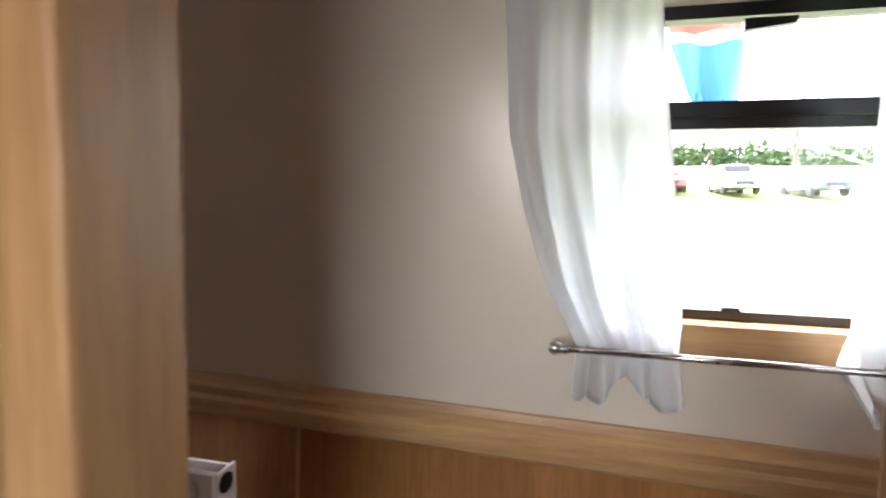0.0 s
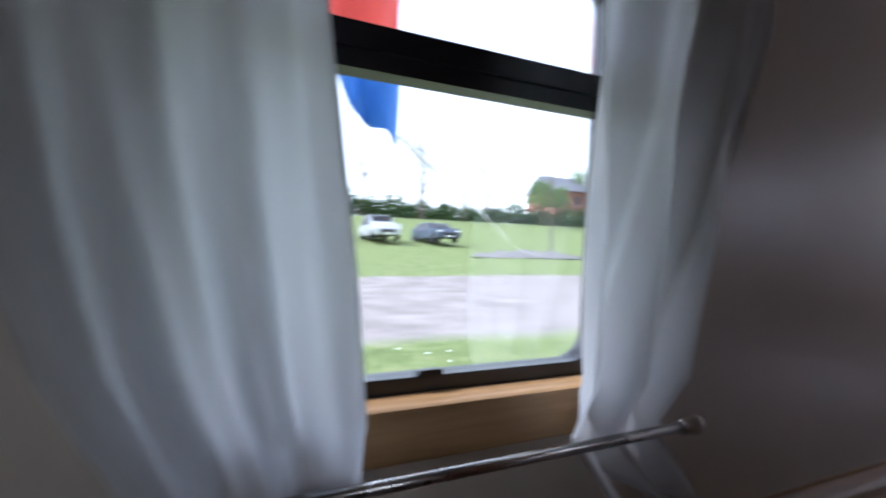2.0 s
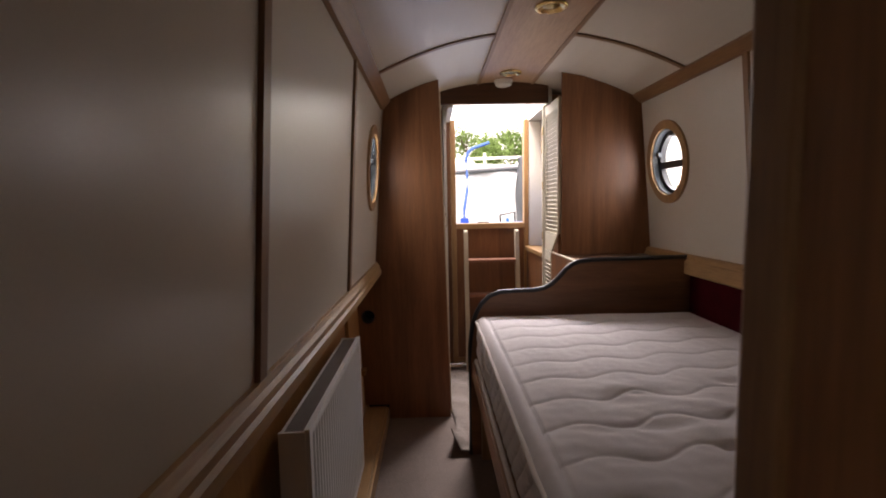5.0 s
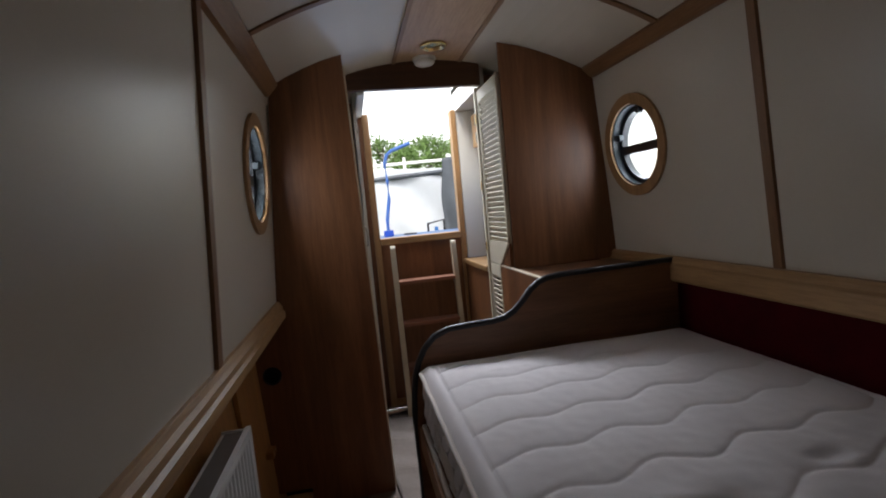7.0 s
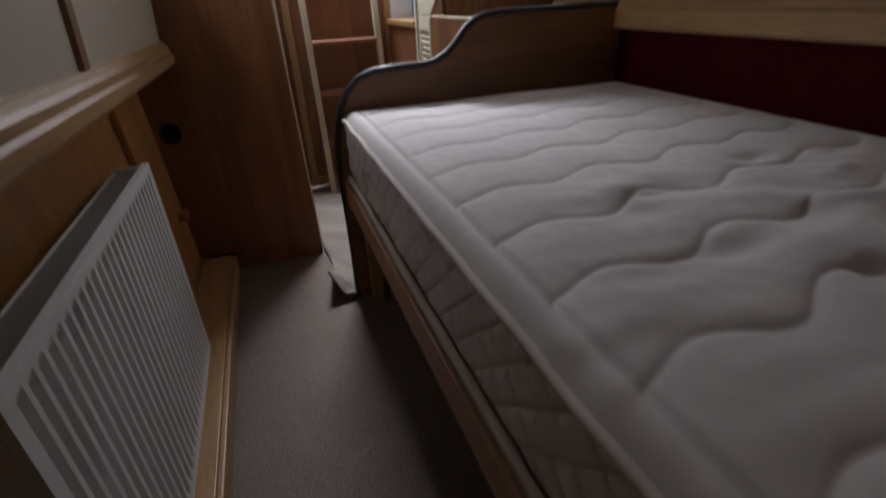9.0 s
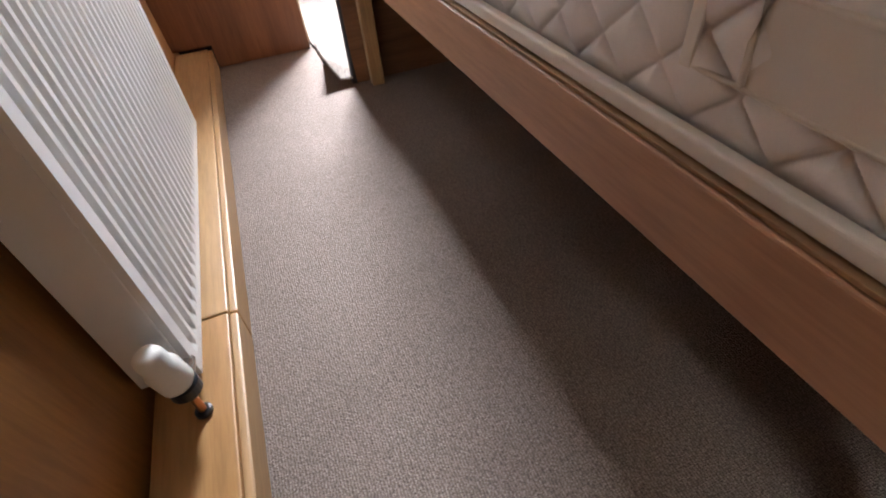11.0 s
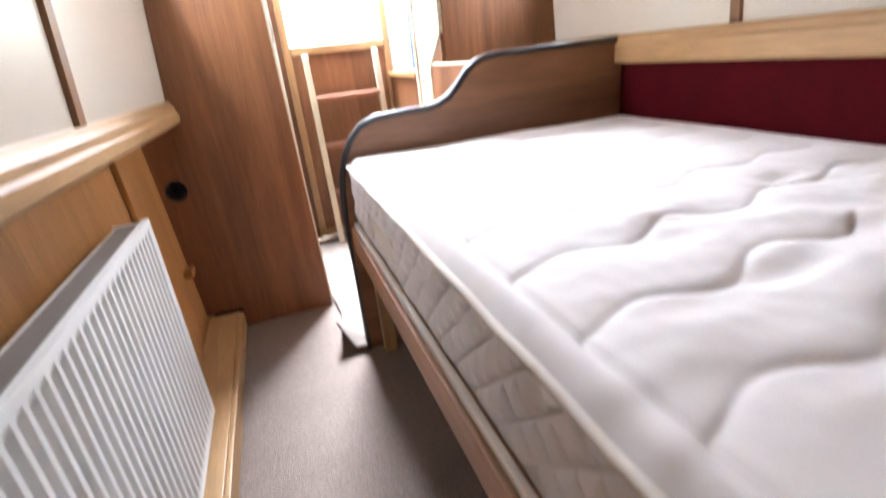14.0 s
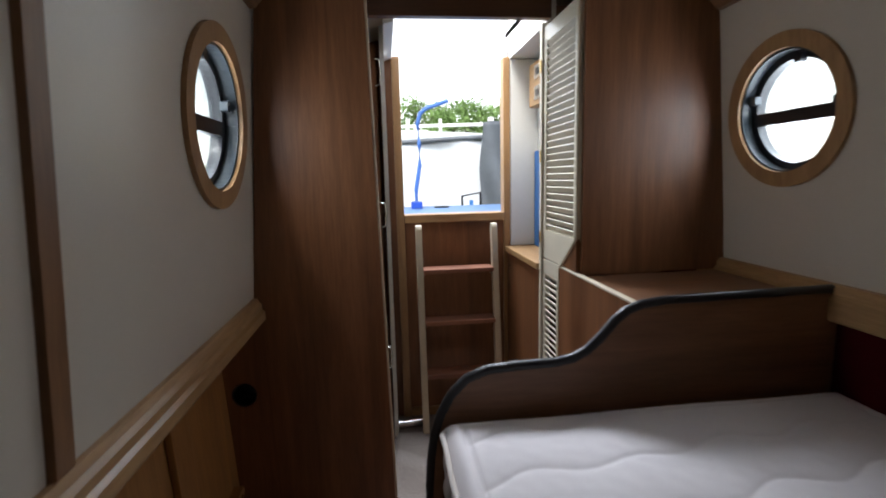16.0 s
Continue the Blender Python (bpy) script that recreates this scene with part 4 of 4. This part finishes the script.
def ground_mesh():
    xs = [-0.5 - 0.5 * k for k in range(20)] + [-10.5 - 1.5 * k for k in range(30)] + [-60, -100, -200, -500, -1500]
    ys = [-1500, -400, -100] + [-50 + 4 * k for k in range(36)] + [150, 400, 1500]
    b = bmesh.new()
    g = [[b.verts.new((x, y, ground_z(x) + (0.05 * noise.noise((x * 0.4, y * 0.4, 0)) if x < -1 else 0))) for y in ys] for x in xs]
    for i in range(len(xs) - 1):
        for j in range(len(ys) - 1):
            b.faces.new((g[i][j], g[i + 1][j], g[i + 1][j + 1], g[i][j + 1]))
    return b


GRASS = mat("grass_and_gravel", (0.1, 0.16, 0.04), 0.95, 0, 0.1)
n_, l_, b_ = nodes_of(GRASS)
tc_ = n_.new("ShaderNodeTexCoord")
sep_ = n_.new("ShaderNodeSeparateXYZ")
l_.new(tc_.outputs["Object"], sep_.inputs[0])
wob_ = noise_tex(GRASS, tc_.outputs["Object"], 0.35, 5, 0.6)
ma_ = n_.new("ShaderNodeMath")
ma_.operation = "MULTIPLY_ADD"
l_.new(wob_, ma_.inputs[0])
ma_.inputs[1].default_value = 2.4
l_.new(sep_.outputs["X"], ma_.inputs[2])
mr_ = n_.new("ShaderNodeMapRange")
mr_.inputs["From Min"].default_value, mr_.inputs["From Max"].default_value = -22.0, 0.0
l_.new(ma_.outputs[0], mr_.inputs["Value"])
gr_ = ramp(GRASS, noise_tex(GRASS, tc_.outputs["Object"], 3.0, 8, 0.75), [(0.3, (0.10, 0.135, 0.05)), (0.5, (0.19, 0.235, 0.09)), (0.7, (0.30, 0.31, 0.15))])
gv_ = ramp(GRASS, noise_tex(GRASS, tc_.outputs["Object"], 1.2, 8, 0.7), [(0.3, (0.20, 0.175, 0.16)), (0.55, (0.33, 0.29, 0.265)), (0.75, (0.42, 0.39, 0.36))])
msk_ = ramp(GRASS, mr_.outputs["Result"], [(0.47, (0, 0, 0)), (0.49, (1, 1, 1)), (0.905, (1, 1, 1)), (0.93, (0, 0, 0))])
mix_ = n_.new("ShaderNodeMix")
mix_.data_type = "RGBA"
l_.new(msk_, mix_.inputs["Factor"])
l_.new(gr_, mix_.inputs["A"])
l_.new(gv_, mix_.inputs["B"])
l_.new(mix_.outputs["Result"], b_.inputs["Base Color"])
bump(GRASS, noise_tex(GRASS, tc_.outputs["Object"], 30, 4, 0.7), 0.6, 0.03)
tagged(part("ground", ground_mesh(), GRASS), "grass bank with a gravel track rising to a hedge", "ground", kind="structure")
WATER = mottled("canal_water", (0.04, 0.05, 0.04), 0.2, 0.08, 0.5, 6.0, 0.3)
wat = bmesh.new()
box(1.95, 1500, -1500, 1500, 0.2, 0.3, 0, wat)
box(-0.5, 1.95, 5.6, 1500, 0.2, 0.3, 0, wat)
box(-0.5, 1.95, -1500, -1.5, 0.2, 0.3, 0, wat)
tagged(part("water", wat, WATER), "dull green canal water", "water", kind="structure")

# grass blades and flowers by the window
blades = bmesh.new()
rg = random.Random(11)
for k in range(9000):
    d = 0.6 + 1.9 * rg.random() ** 1.3
    x, y = -d, rg.uniform(-0.8 + d * -0.3, 2.2 + 1.5 * d)
    h, a, w = rg.uniform(0.03, 0.08), rg.uniform(0, 6.28), 0.004
    dx, dy = math.cos(a) * w, math.sin(a) * w
    lx_, ly_ = rg.uniform(-0.03, 0.03), rg.uniform(-0.03, 0.03)
    z = 0.70
    blades.faces.new([blades.verts.new(p) for p in ((x - dx, y - dy, z), (x + dx, y + dy, z), (x + lx_, y + ly_, z + h))])
tagged(part("grass_blades", blades, mottled("fresh_grass", (0.22, 0.30, 0.10), 0.35, 0.8, 6.0)), "short green grass on the bank", "grass", kind="stuff")
fl = bmesh.new()
for k in range(70):
    d = rg.uniform(0.7, 2.6)
    c = Vector((-d, rg.uniform(0.4, 2.0 + d), 0.775))
    lathe([(0.012, 0.0), (0.014, 0.004), (0.004, 0.007)], Matrix.Translation(c), 7, fl)
tagged(part("daisies", fl, mottled("white_petals", (0.8, 0.8, 0.76), 0.1, 0.7)), "small white daisies in the grass", "flowers", kind="stuff")
dand = thing("dandelion", "single yellow dandelion in the grass", "flower")
part("head", lathe([(0.012, 0.0), (0.024, 0.008), (0.02, 0.014), (0.006, 0.017)], pose(-1.45, 1.95, 0.79), 12), mottled("yellow_petals", (0.75, 0.55, 0.02), 0.1, 0.7), dand)
part("stem", tube([(-1.45, 1.95, 0.70), (-1.45, 1.95, 0.792)], 0.003, 6), mottled("stem_green", (0.12, 0.2, 0.04), 0.1, 0.7), dand)
spike = thing("mooring_pin", "orange-handled mooring pin lying on the grass", "mooring pin")
part("handle", tube([(-1.29, 1.19, 0.785), (-1.255, 1.30, 0.80)], 0.013, 10), mottled("orange_grip", (0.45, 0.16, 0.04), 0.1, 0.6), spike)
part("head", tube([(-1.255, 1.30, 0.80), (-1.235, 1.375, 0.808)], 0.016, 10), BLACK, spike)
part("shaft", tube([(-1.29, 1.19, 0.785), (-1.34, 1.0, 0.70)], 0.01, 8), STEEL, spike)

# flag hanging outside the window
flag = thing("flag", "folded red, white and blue flag hanging outside", "flag")


def flag_part(name, z0, z1, material, w0, w1):
    def fn(s, t):
        z = z1 + (z0 - z1) * t
        w = w0 + (w1 - w0) * t
        cut = 0.22 * max(0, t - 0.6) ** 1.5 * (1 - s) if z0 < 1.8 else 0
        y = 1.27 - w + w * s
        return Vector((-0.7 + 0.02 * math.sin(9 * s + 2 * t), y, z + cut + (0.05 * (1 - s) ** 2 if t == 1 and z0 < 1.8 else 0)))
    o = part(name, grid(16, 14, fn), material, flag)
    md = o.modifiers.new("thickness", "SOLIDIFY")
    md.thickness = 0.003


flag_part("blue_field", 1.61, 1.85, mottled("blue_bunting", (0.03, 0.16, 0.55), 0.1, 0.7), 0.19, 0.11)
flag_part("white_field", 1.853, 1.875, mottled("white_bunting", (0.75, 0.75, 0.75), 0.05, 0.7), 0.20, 0.19)
flag_part("red_field", 1.878, 2.27, mottled("red_bunting", (0.6, 0.06, 0.04), 0.1, 0.7), 0.21, 0.20)
part("pole", tube([(0.14, 1.295, 2.0), (-0.3, 1.295, 2.2), (-0.72, 1.295, 2.29)], 0.012, 10), STEEL, flag)


# parked cars
def car(label, x, y, turn, paint, tall):
    z = ground_z(x)
    c = thing("car", label, "car", "parked cars")
    c.matrix_basis = pose(x, y, z, 0, 0, turn) @ Matrix.Scale(0.86, 4)
    h = 1.75 if tall else 1.45
    side = [(-2.1, 0.35), (-2.15, 0.7), (-1.9, 0.95 if not tall else 1.05), (-1.0, 1.02 if not tall else 1.12), (-0.35, h - 0.06), (0.2, h), (1.2, h - 0.04), (1.85, 1.05), (2.1, 0.95), (2.12, 0.45), (2.0, 0.32)]
    b = prism(side, -0.86, 0.86, lambda u, v, w: Vector((u, w * (1 - 0.16 * max(0, v - 0.95) / 0.6), v)), bev=0.05)
    part("body", b, paint, c)
    gl = [(-0.92, 1.06), (-0.36, h - 0.11), (0.18, h - 0.06), (1.1, h - 0.1), (1.6, 1.08)]
    part("side_windows", prism(gl, -0.868, 0.868, lambda u, v, w: Vector((u, w * (1 - 0.16 * max(0, v - 0.95) / 0.6), v))), BLACK, c)
    part("windscreen", prism([(-1.0, 1.06), (-0.42, h - 0.1), (-0.40, h - 0.1), (-0.97, 1.06)], -0.66, 0.66, lambda u, v, w: Vector((u - 0.025, w, v + 0.015))), BLACK, c)
    part("grille", box(-2.17, -2.12, -0.45, 0.45, 0.45, 0.68, 0.01), BLACK, c)
    part("plate", box(-2.19, -2.172, -0.26, 0.26, 0.38, 0.48), PLASTIC, c)
    for s in (-1, 1):
        part("headlight", box(-2.13, -2.02, s * 0.66 - 0.16, s * 0.66 + 0.16, 0.68, 0.82, 0.03), PLASTIC, c)
        for xx in (-1.35, 1.3):
            w = part("wheel", bmesh.new(), TYRE, c)
            part("tyre", lathe([(0.2, -0.1), (0.31, -0.1), (0.33, -0.06), (0.33, 0.06), (0.31, 0.1), (0.2, 0.1)], pose(xx, s * 0.8, 0.33, 90), 20), TYRE, w)
            part("rim", lathe([(0.2, -0.09), (0.2, 0.09), (0.05, 0.105)], pose(xx, s * 0.8, 0.33, 90), 16), STEEL, w)
    return c


car("dark blue saloon car parked on the grass", -25.5, 12.7, 182, mottled("dark_blue_car_paint", (0.10, 0.12, 0.17), 0.1, 0.25), False)
car("silver off-road car parked on the grass", -26, 9.4, 178, mottled("silver_car_paint", (0.55, 0.56, 0.58), 0.05, 0.25), True)
car("red hatchback car parked on the grass", -26.5, 6.5, 172, mottled("red_car_paint", (0.45, 0.08, 0.10), 0.1, 0.25), False)


# trees and hedges
LEAF = mottled("spring_leaves", (0.17, 0.28, 0.07), 0.4, 0.7, 2.0)
LEAF_DARK = mottled("hedge_leaves", (0.055, 0.11, 0.03), 0.45, 0.7, 1.0)
BARK = mottled("grey_bark", (0.13, 0.10, 0.08), 0.3, 0.9, 6.0, 40, 0.6)


def clumps(rnd, centres, size, n):
    b = bmesh.new()
    for cx, cy, cz, r in centres:
        for k in range(n):
            u = Vector((rnd.gauss(0, 1), rnd.gauss(0, 1), rnd.gauss(0, 0.8))).normalized() * r * rnd.uniform(0.55, 1.05)
            p = Vector((cx, cy, cz)) + u
            a = Vector((rnd.uniform(-1, 1), rnd.uniform(-1, 1), rnd.uniform(-1, 1))).normalized() * size * rnd.uniform(0.5, 1.2)
            c = a.cross(Vector((rnd.uniform(-1, 1), rnd.uniform(-1, 1), rnd.uniform(-1, 1)))).normalized() * size * rnd.uniform(0.4, 0.8)
            b.faces.new([b.verts.new(q) for q in (p - a, p + c, p + a, p - c)])
    return b


def tree(x, y, z, h, seed, leafy, label):
    rnd = random.Random(seed)
    t = thing("tree", label, "tree", "trees")
    t.matrix_basis = pose(x, y, z)
    part("trunk", tube([(0, 0, -0.3), (0.05 * h * rnd.uniform(-.5, .5), 0, h * 0.3), (0.06 * h * rnd.uniform(-1, 1), 0.03 * h, h * 0.62), (0, 0, h * 0.95)], 0.022 * h, 8, None, [1.2, 0.9, 0.55, 0.15]), BARK, t)
    br = bmesh.new()
    tips = []
    for k in range(26):
        z0 = h * rnd.uniform(0.25, 0.85)
        a, ln = rnd.uniform(0, 6.28), h * rnd.uniform(0.16, 0.34) * (1.25 - z0 / h)
        p1 = Vector((math.cos(a) * ln * 0.6, math.sin(a) * ln * 0.6, z0 + ln * 0.5))
        p2 = Vector((math.cos(a) * ln * 1.1, math.sin(a) * ln * 1.1, z0 + ln * 1.1))
        tube([(0, 0, z0), p1, p2], 0.006 * h, 5, br, [1, 0.6, 0.2])
        tips.append(p2)
        for q in range(4):
            a2 = a + rnd.uniform(-0.9, 0.9)
            p3 = p1 + Vector((math.cos(a2), math.sin(a2), rnd.uniform(0.3, 1.2))) * ln * 0.6
            tube([p1.lerp(p2, rnd.random() * 0.6), p3], 0.0025 * h, 4, br, [1, 0.3])
            tips.append(p3)
    part("limbs", br, BARK, t)
    part("crown", clumps(rnd, [(*p, h * (0.10 if leafy else 0.05)) for p in tips], h * (0.018 if leafy else 0.006), 26 if leafy else 6), LEAF if leafy else BARK, t)
    return t


for i, (x, y, h, leafy) in enumerate(((-45, 20, 9, False), (-46, 14, 6, False), (-47, 29, 7, False), (-44, 24.5, 4, False), (-44, 34.5, 5.0, True), (-45, 37.5, 4.6, True), (-52, 48, 9, True), (-55, 56, 10, True), (-48, 4, 5, False))):
    tree(x, y, ground_z(x), h, 20 + i, leafy, "leafy green tree beyond the car park" if leafy else "bare grey tree beyond the car park")
hedge = []
rh = random.Random(4)
for k in range(150):
    hedge.append((-49 + rh.uniform(-2, 2), -25 + k * 0.7, ground_z(-47) + rh.uniform(0.3, 1.3), rh.uniform(1.0, 1.9)))
tagged(part("hedge", clumps(rh, hedge, 0.26, 170), LEAF_DARK), "long dark green hedge along the field edge", "hedge", kind="stuff")
heap = thing("rubble_heap", "low grey heap of rubble on the grass", "heap")


def heap_fn(s, t):
    u, v = 2 * s - 1, 2 * t - 1
    r = max(0, 1 - u * u - v * v)
    return Vector((-20 + 1.2 * u, 15.5 + 4 * v, ground_z(-20) - 0.1 + 0.55 * r * (0.7 + 0.5 * noise.noise((u * 3, v * 6, 1)))))


part("rubble", grid(20, 40, heap_fn), mottled("grey_rubble", (0.24, 0.22, 0.21), 0.3, 0.95, 6.0), heap)
rope = thing("mooring_line", "thin pale rope strung above the bank", "rope")
part("line", tube([(-0.7, 1.275, 1.63), (-5, 4.2, 1.80), (-9, 7.2, 1.65), (-13, 11, 1.5)], 0.006, 6), PLASTIC, rope)
post = thing("line_post", "thin grey pole beside the track", "pole")
part("shaft", tube([(-20, 16.9, 1.5), (-20, 16.9, 6.6)], 0.06, 8), BARK, post)

house = thing("brick_house", "red brick house with a slate roof behind the trees", "house")
BRICK = mottled("red_brick", (0.30, 0.13, 0.09), 0.2, 0.9, 2.0, 12)
SLATE = mottled("grey_slate", (0.16, 0.16, 0.18), 0.2, 0.6, 2.0, 12)
part("wall", box(-56, -50, 41, 46.5, 5.5, 10.8), BRICK, house)
part("roof", prism([(-56.4, 10.8), (-49.6, 10.8), (-53, 13.2)], 40.7, 46.8, along_y), SLATE, house)
for y in (42.4, 44.8):
    for z in (6.6, 9.0):
        w = part("window", box(-49.99, -49.95, y - 0.5, y + 0.5, z, z + 1.2), BLACK, house)
        part("window_frame", box(-49.95, -49.92, y - 0.55, y + 0.55, z - 0.08, z), PLASTIC, w)

mast = thing("lattice_mast", "tall red lattice crane mast far off", "mast")
RED = mottled("red_mast_paint", (0.5, 0.12, 0.10), 0.1, 0.5)
for dx, dy in ((0, 0), (0, 1.2), (1.2, 0), (1.2, 1.2)):
    part("leg", tube([(-45 + dx, 42.5 + dy, 5), (-45 + dx, 42.5 + dy, 32)], 0.09, 6), RED, mast)
lat = bmesh.new()
for k in range(20):
    z = 5.5 + 1.3 * k
    for a, b in (((0, 0), (0, 1.2)), ((1.2, 1.2), (1.2, 0)), ((0, 1.2), (1.2, 1.2)), ((1.2, 0), (0, 0))):
        tube([(-45 + a[0], 42.5 + a[1], z), (-45 + b[0], 42.5 + b[1], z + 1.3)], 0.05, 5, lat)
part("bracing", lat, RED, mast)

# ---------------------------------------------------------------- stern deck and the boat behind
deck = thing("stern_deck", "blue-painted steel stern deck", "deck")
part("plate", box(0.0, 1.75, 5.27, 6.9, 1.03, 1.09, 0.01), mottled("worn_blue_deck", (0.12, 0.22, 0.42), 0.25, 0.5, 4.0), deck)
part("hull", box(0.0, 1.75, 5.27, 6.9, 0.0, 1.025), BLACK, deck)
davit = thing("tiller_arm", "bent blue steel arm standing on the deck", "tiller")
part("arm", tube([(0.70, 6.6, 1.13), (0.70, 6.6, 1.25), (0.735, 6.6, 1.45), (0.735, 6.6, 1.62), (0.725, 6.6, 1.78), (0.75, 6.6, 1.86), (0.80, 6.6, 1.90), (0.98, 6.6, 1.96)], 0.017, 12), mottled("blue_steel_paint", (0.05, 0.14, 0.42), 0.1, 0.4), davit)
part("base", box(0.655, 0.745, 6.55, 6.65, 1.091, 1.15, 0.008), mottled("blue_base_paint", (0.02, 0.07, 0.40), 0.1, 0.4), davit)
part("fairlead", box(0.85, 0.97, 6.60, 6.66, 1.091, 1.105, 0.004), BLACK, davit)

nb = thing("covered_boat", "moored boat under a white tarpaulin cover", "boat")


def tarp(s, t):
    x = 0.1 + 1.62 * s
    z = 0.95 + 0.82 * t - 0.07 * t * (1 - s)
    y = 8.0 + 0.10 * t + 0.05 * math.sin(7 * s + 3 * t) * (1 - t) + 0.03 * math.sin(15 * s + 6 * t)
    return Vector((x, y, z))


o_ = part("tarpaulin", grid(40, 20, tarp), WHITETARP, nb, smooth=True)
o_.modifiers.new("thickness", "SOLIDIFY").thickness = 0.01
part("cover_top", prism([(0.05, 1.70), (1.72, 1.78), (1.72, 1.82), (0.9, 1.86), (0.05, 1.74)], 8.08, 10.5, along_y, bev=0.01), WHITETARP, nb)
part("gunwale", tube([(0.05, 8.06, 1.70), (0.9, 8.05, 1.75), (1.72, 8.06, 1.79)], 0.025, 8), GREYTARP, nb)
part("hull", box(-0.2, 2.4, 8.12, 16, 0.2, 0.95, 0.05), mottled("blue_grey_hull", (0.25, 0.33, 0.45), 0.1, 0.4), nb)
part("handrail", tube([(0.05, 8.6, 1.95), (2.2, 8.6, 1.99)], 0.02, 8), PLASTIC, nb)
for x in (0.75, 1.15, 1.7):
    part("stanchion", tube([(x, 8.6, 1.72), (x, 8.6, 2.05 if x < 1.5 else 2.0)], 0.02, 8), PLASTIC, nb)
part("wheelhouse", box(0.2, 1.1, 9.6, 11.0, 1.75, 2.02, 0.04), PLASTIC, nb)
gt = thing("folded_canopy", "dark grey tarpaulin canopy hanging upright", "canopy")


def canopy(s, t):
    x = 1.46 + 0.4 * s + 0.008 * math.sin(9 * t)
    return Vector((x + 0.03 * t, 7.7 + 0.05 * math.sin(8 * s + 4 * t), 0.9 + 1.0 * t + 0.05 * s * t))


o_ = part("cloth", grid(14, 24, canopy), GREYTARP, gt, smooth=True)
o_.modifiers.new("thickness", "SOLIDIFY").thickness = 0.02
part("mast", tube([(1.58, 7.72, 0.3), (1.58, 7.72, 1.9)], 0.02, 8), STEEL, gt)
part("knob", lathe([(0.02, 0), (0.035, 0.02), (0.03, 0.05), (0.01, 0.06)], pose(1.58, 7.7, 1.90), 12), PLASTIC, gt)
stand = thing("deck_stand", "small dark metal stand on the stern", "stand")
part("frame", tube([(1.18, 7.2, 0.92), (1.18, 7.2, 1.16), (1.36, 7.2, 1.19), (1.36, 7.2, 0.92)], 0.014, 8), BLACK, stand)
part("post", tube([(1.27, 7.2, 0.92), (1.27, 7.2, 1.12)], 0.02, 8), BLUE, stand)
part("foot", box(1.1, 1.45, 7.1, 7.3, 0.3, 0.92), BLACK, stand)
for i, (x, y, h) in enumerate(((0.5, 22.5, 1.7), (1.9, 22, 3.5), (2.9, 23, 3.3), (4.2, 24, 3.8), (-1.5, 25, 1.8), (6, 26, 4))):
    tree(x, y, 0.9, h, 60 + i, True, "leafy green tree on the far bank")
bush = []
for k in range(40):
    bush.append((-8 + 0.6 * k, 22.4 + rh.uniform(-1, 1), 1.2 + rh.uniform(0, 0.5), rh.uniform(0.4, 0.8)))
tagged(part("bushes", clumps(rh, bush, 0.09, 120), LEAF), "low green bushes along the far bank", "bushes", kind="stuff")
far = thing("far_bank", "low far canal bank with bushes", "bank", kind="structure")
part("earth", box(-30, 60, 20.5, 60, 0.0, 0.9), GRASS, far)
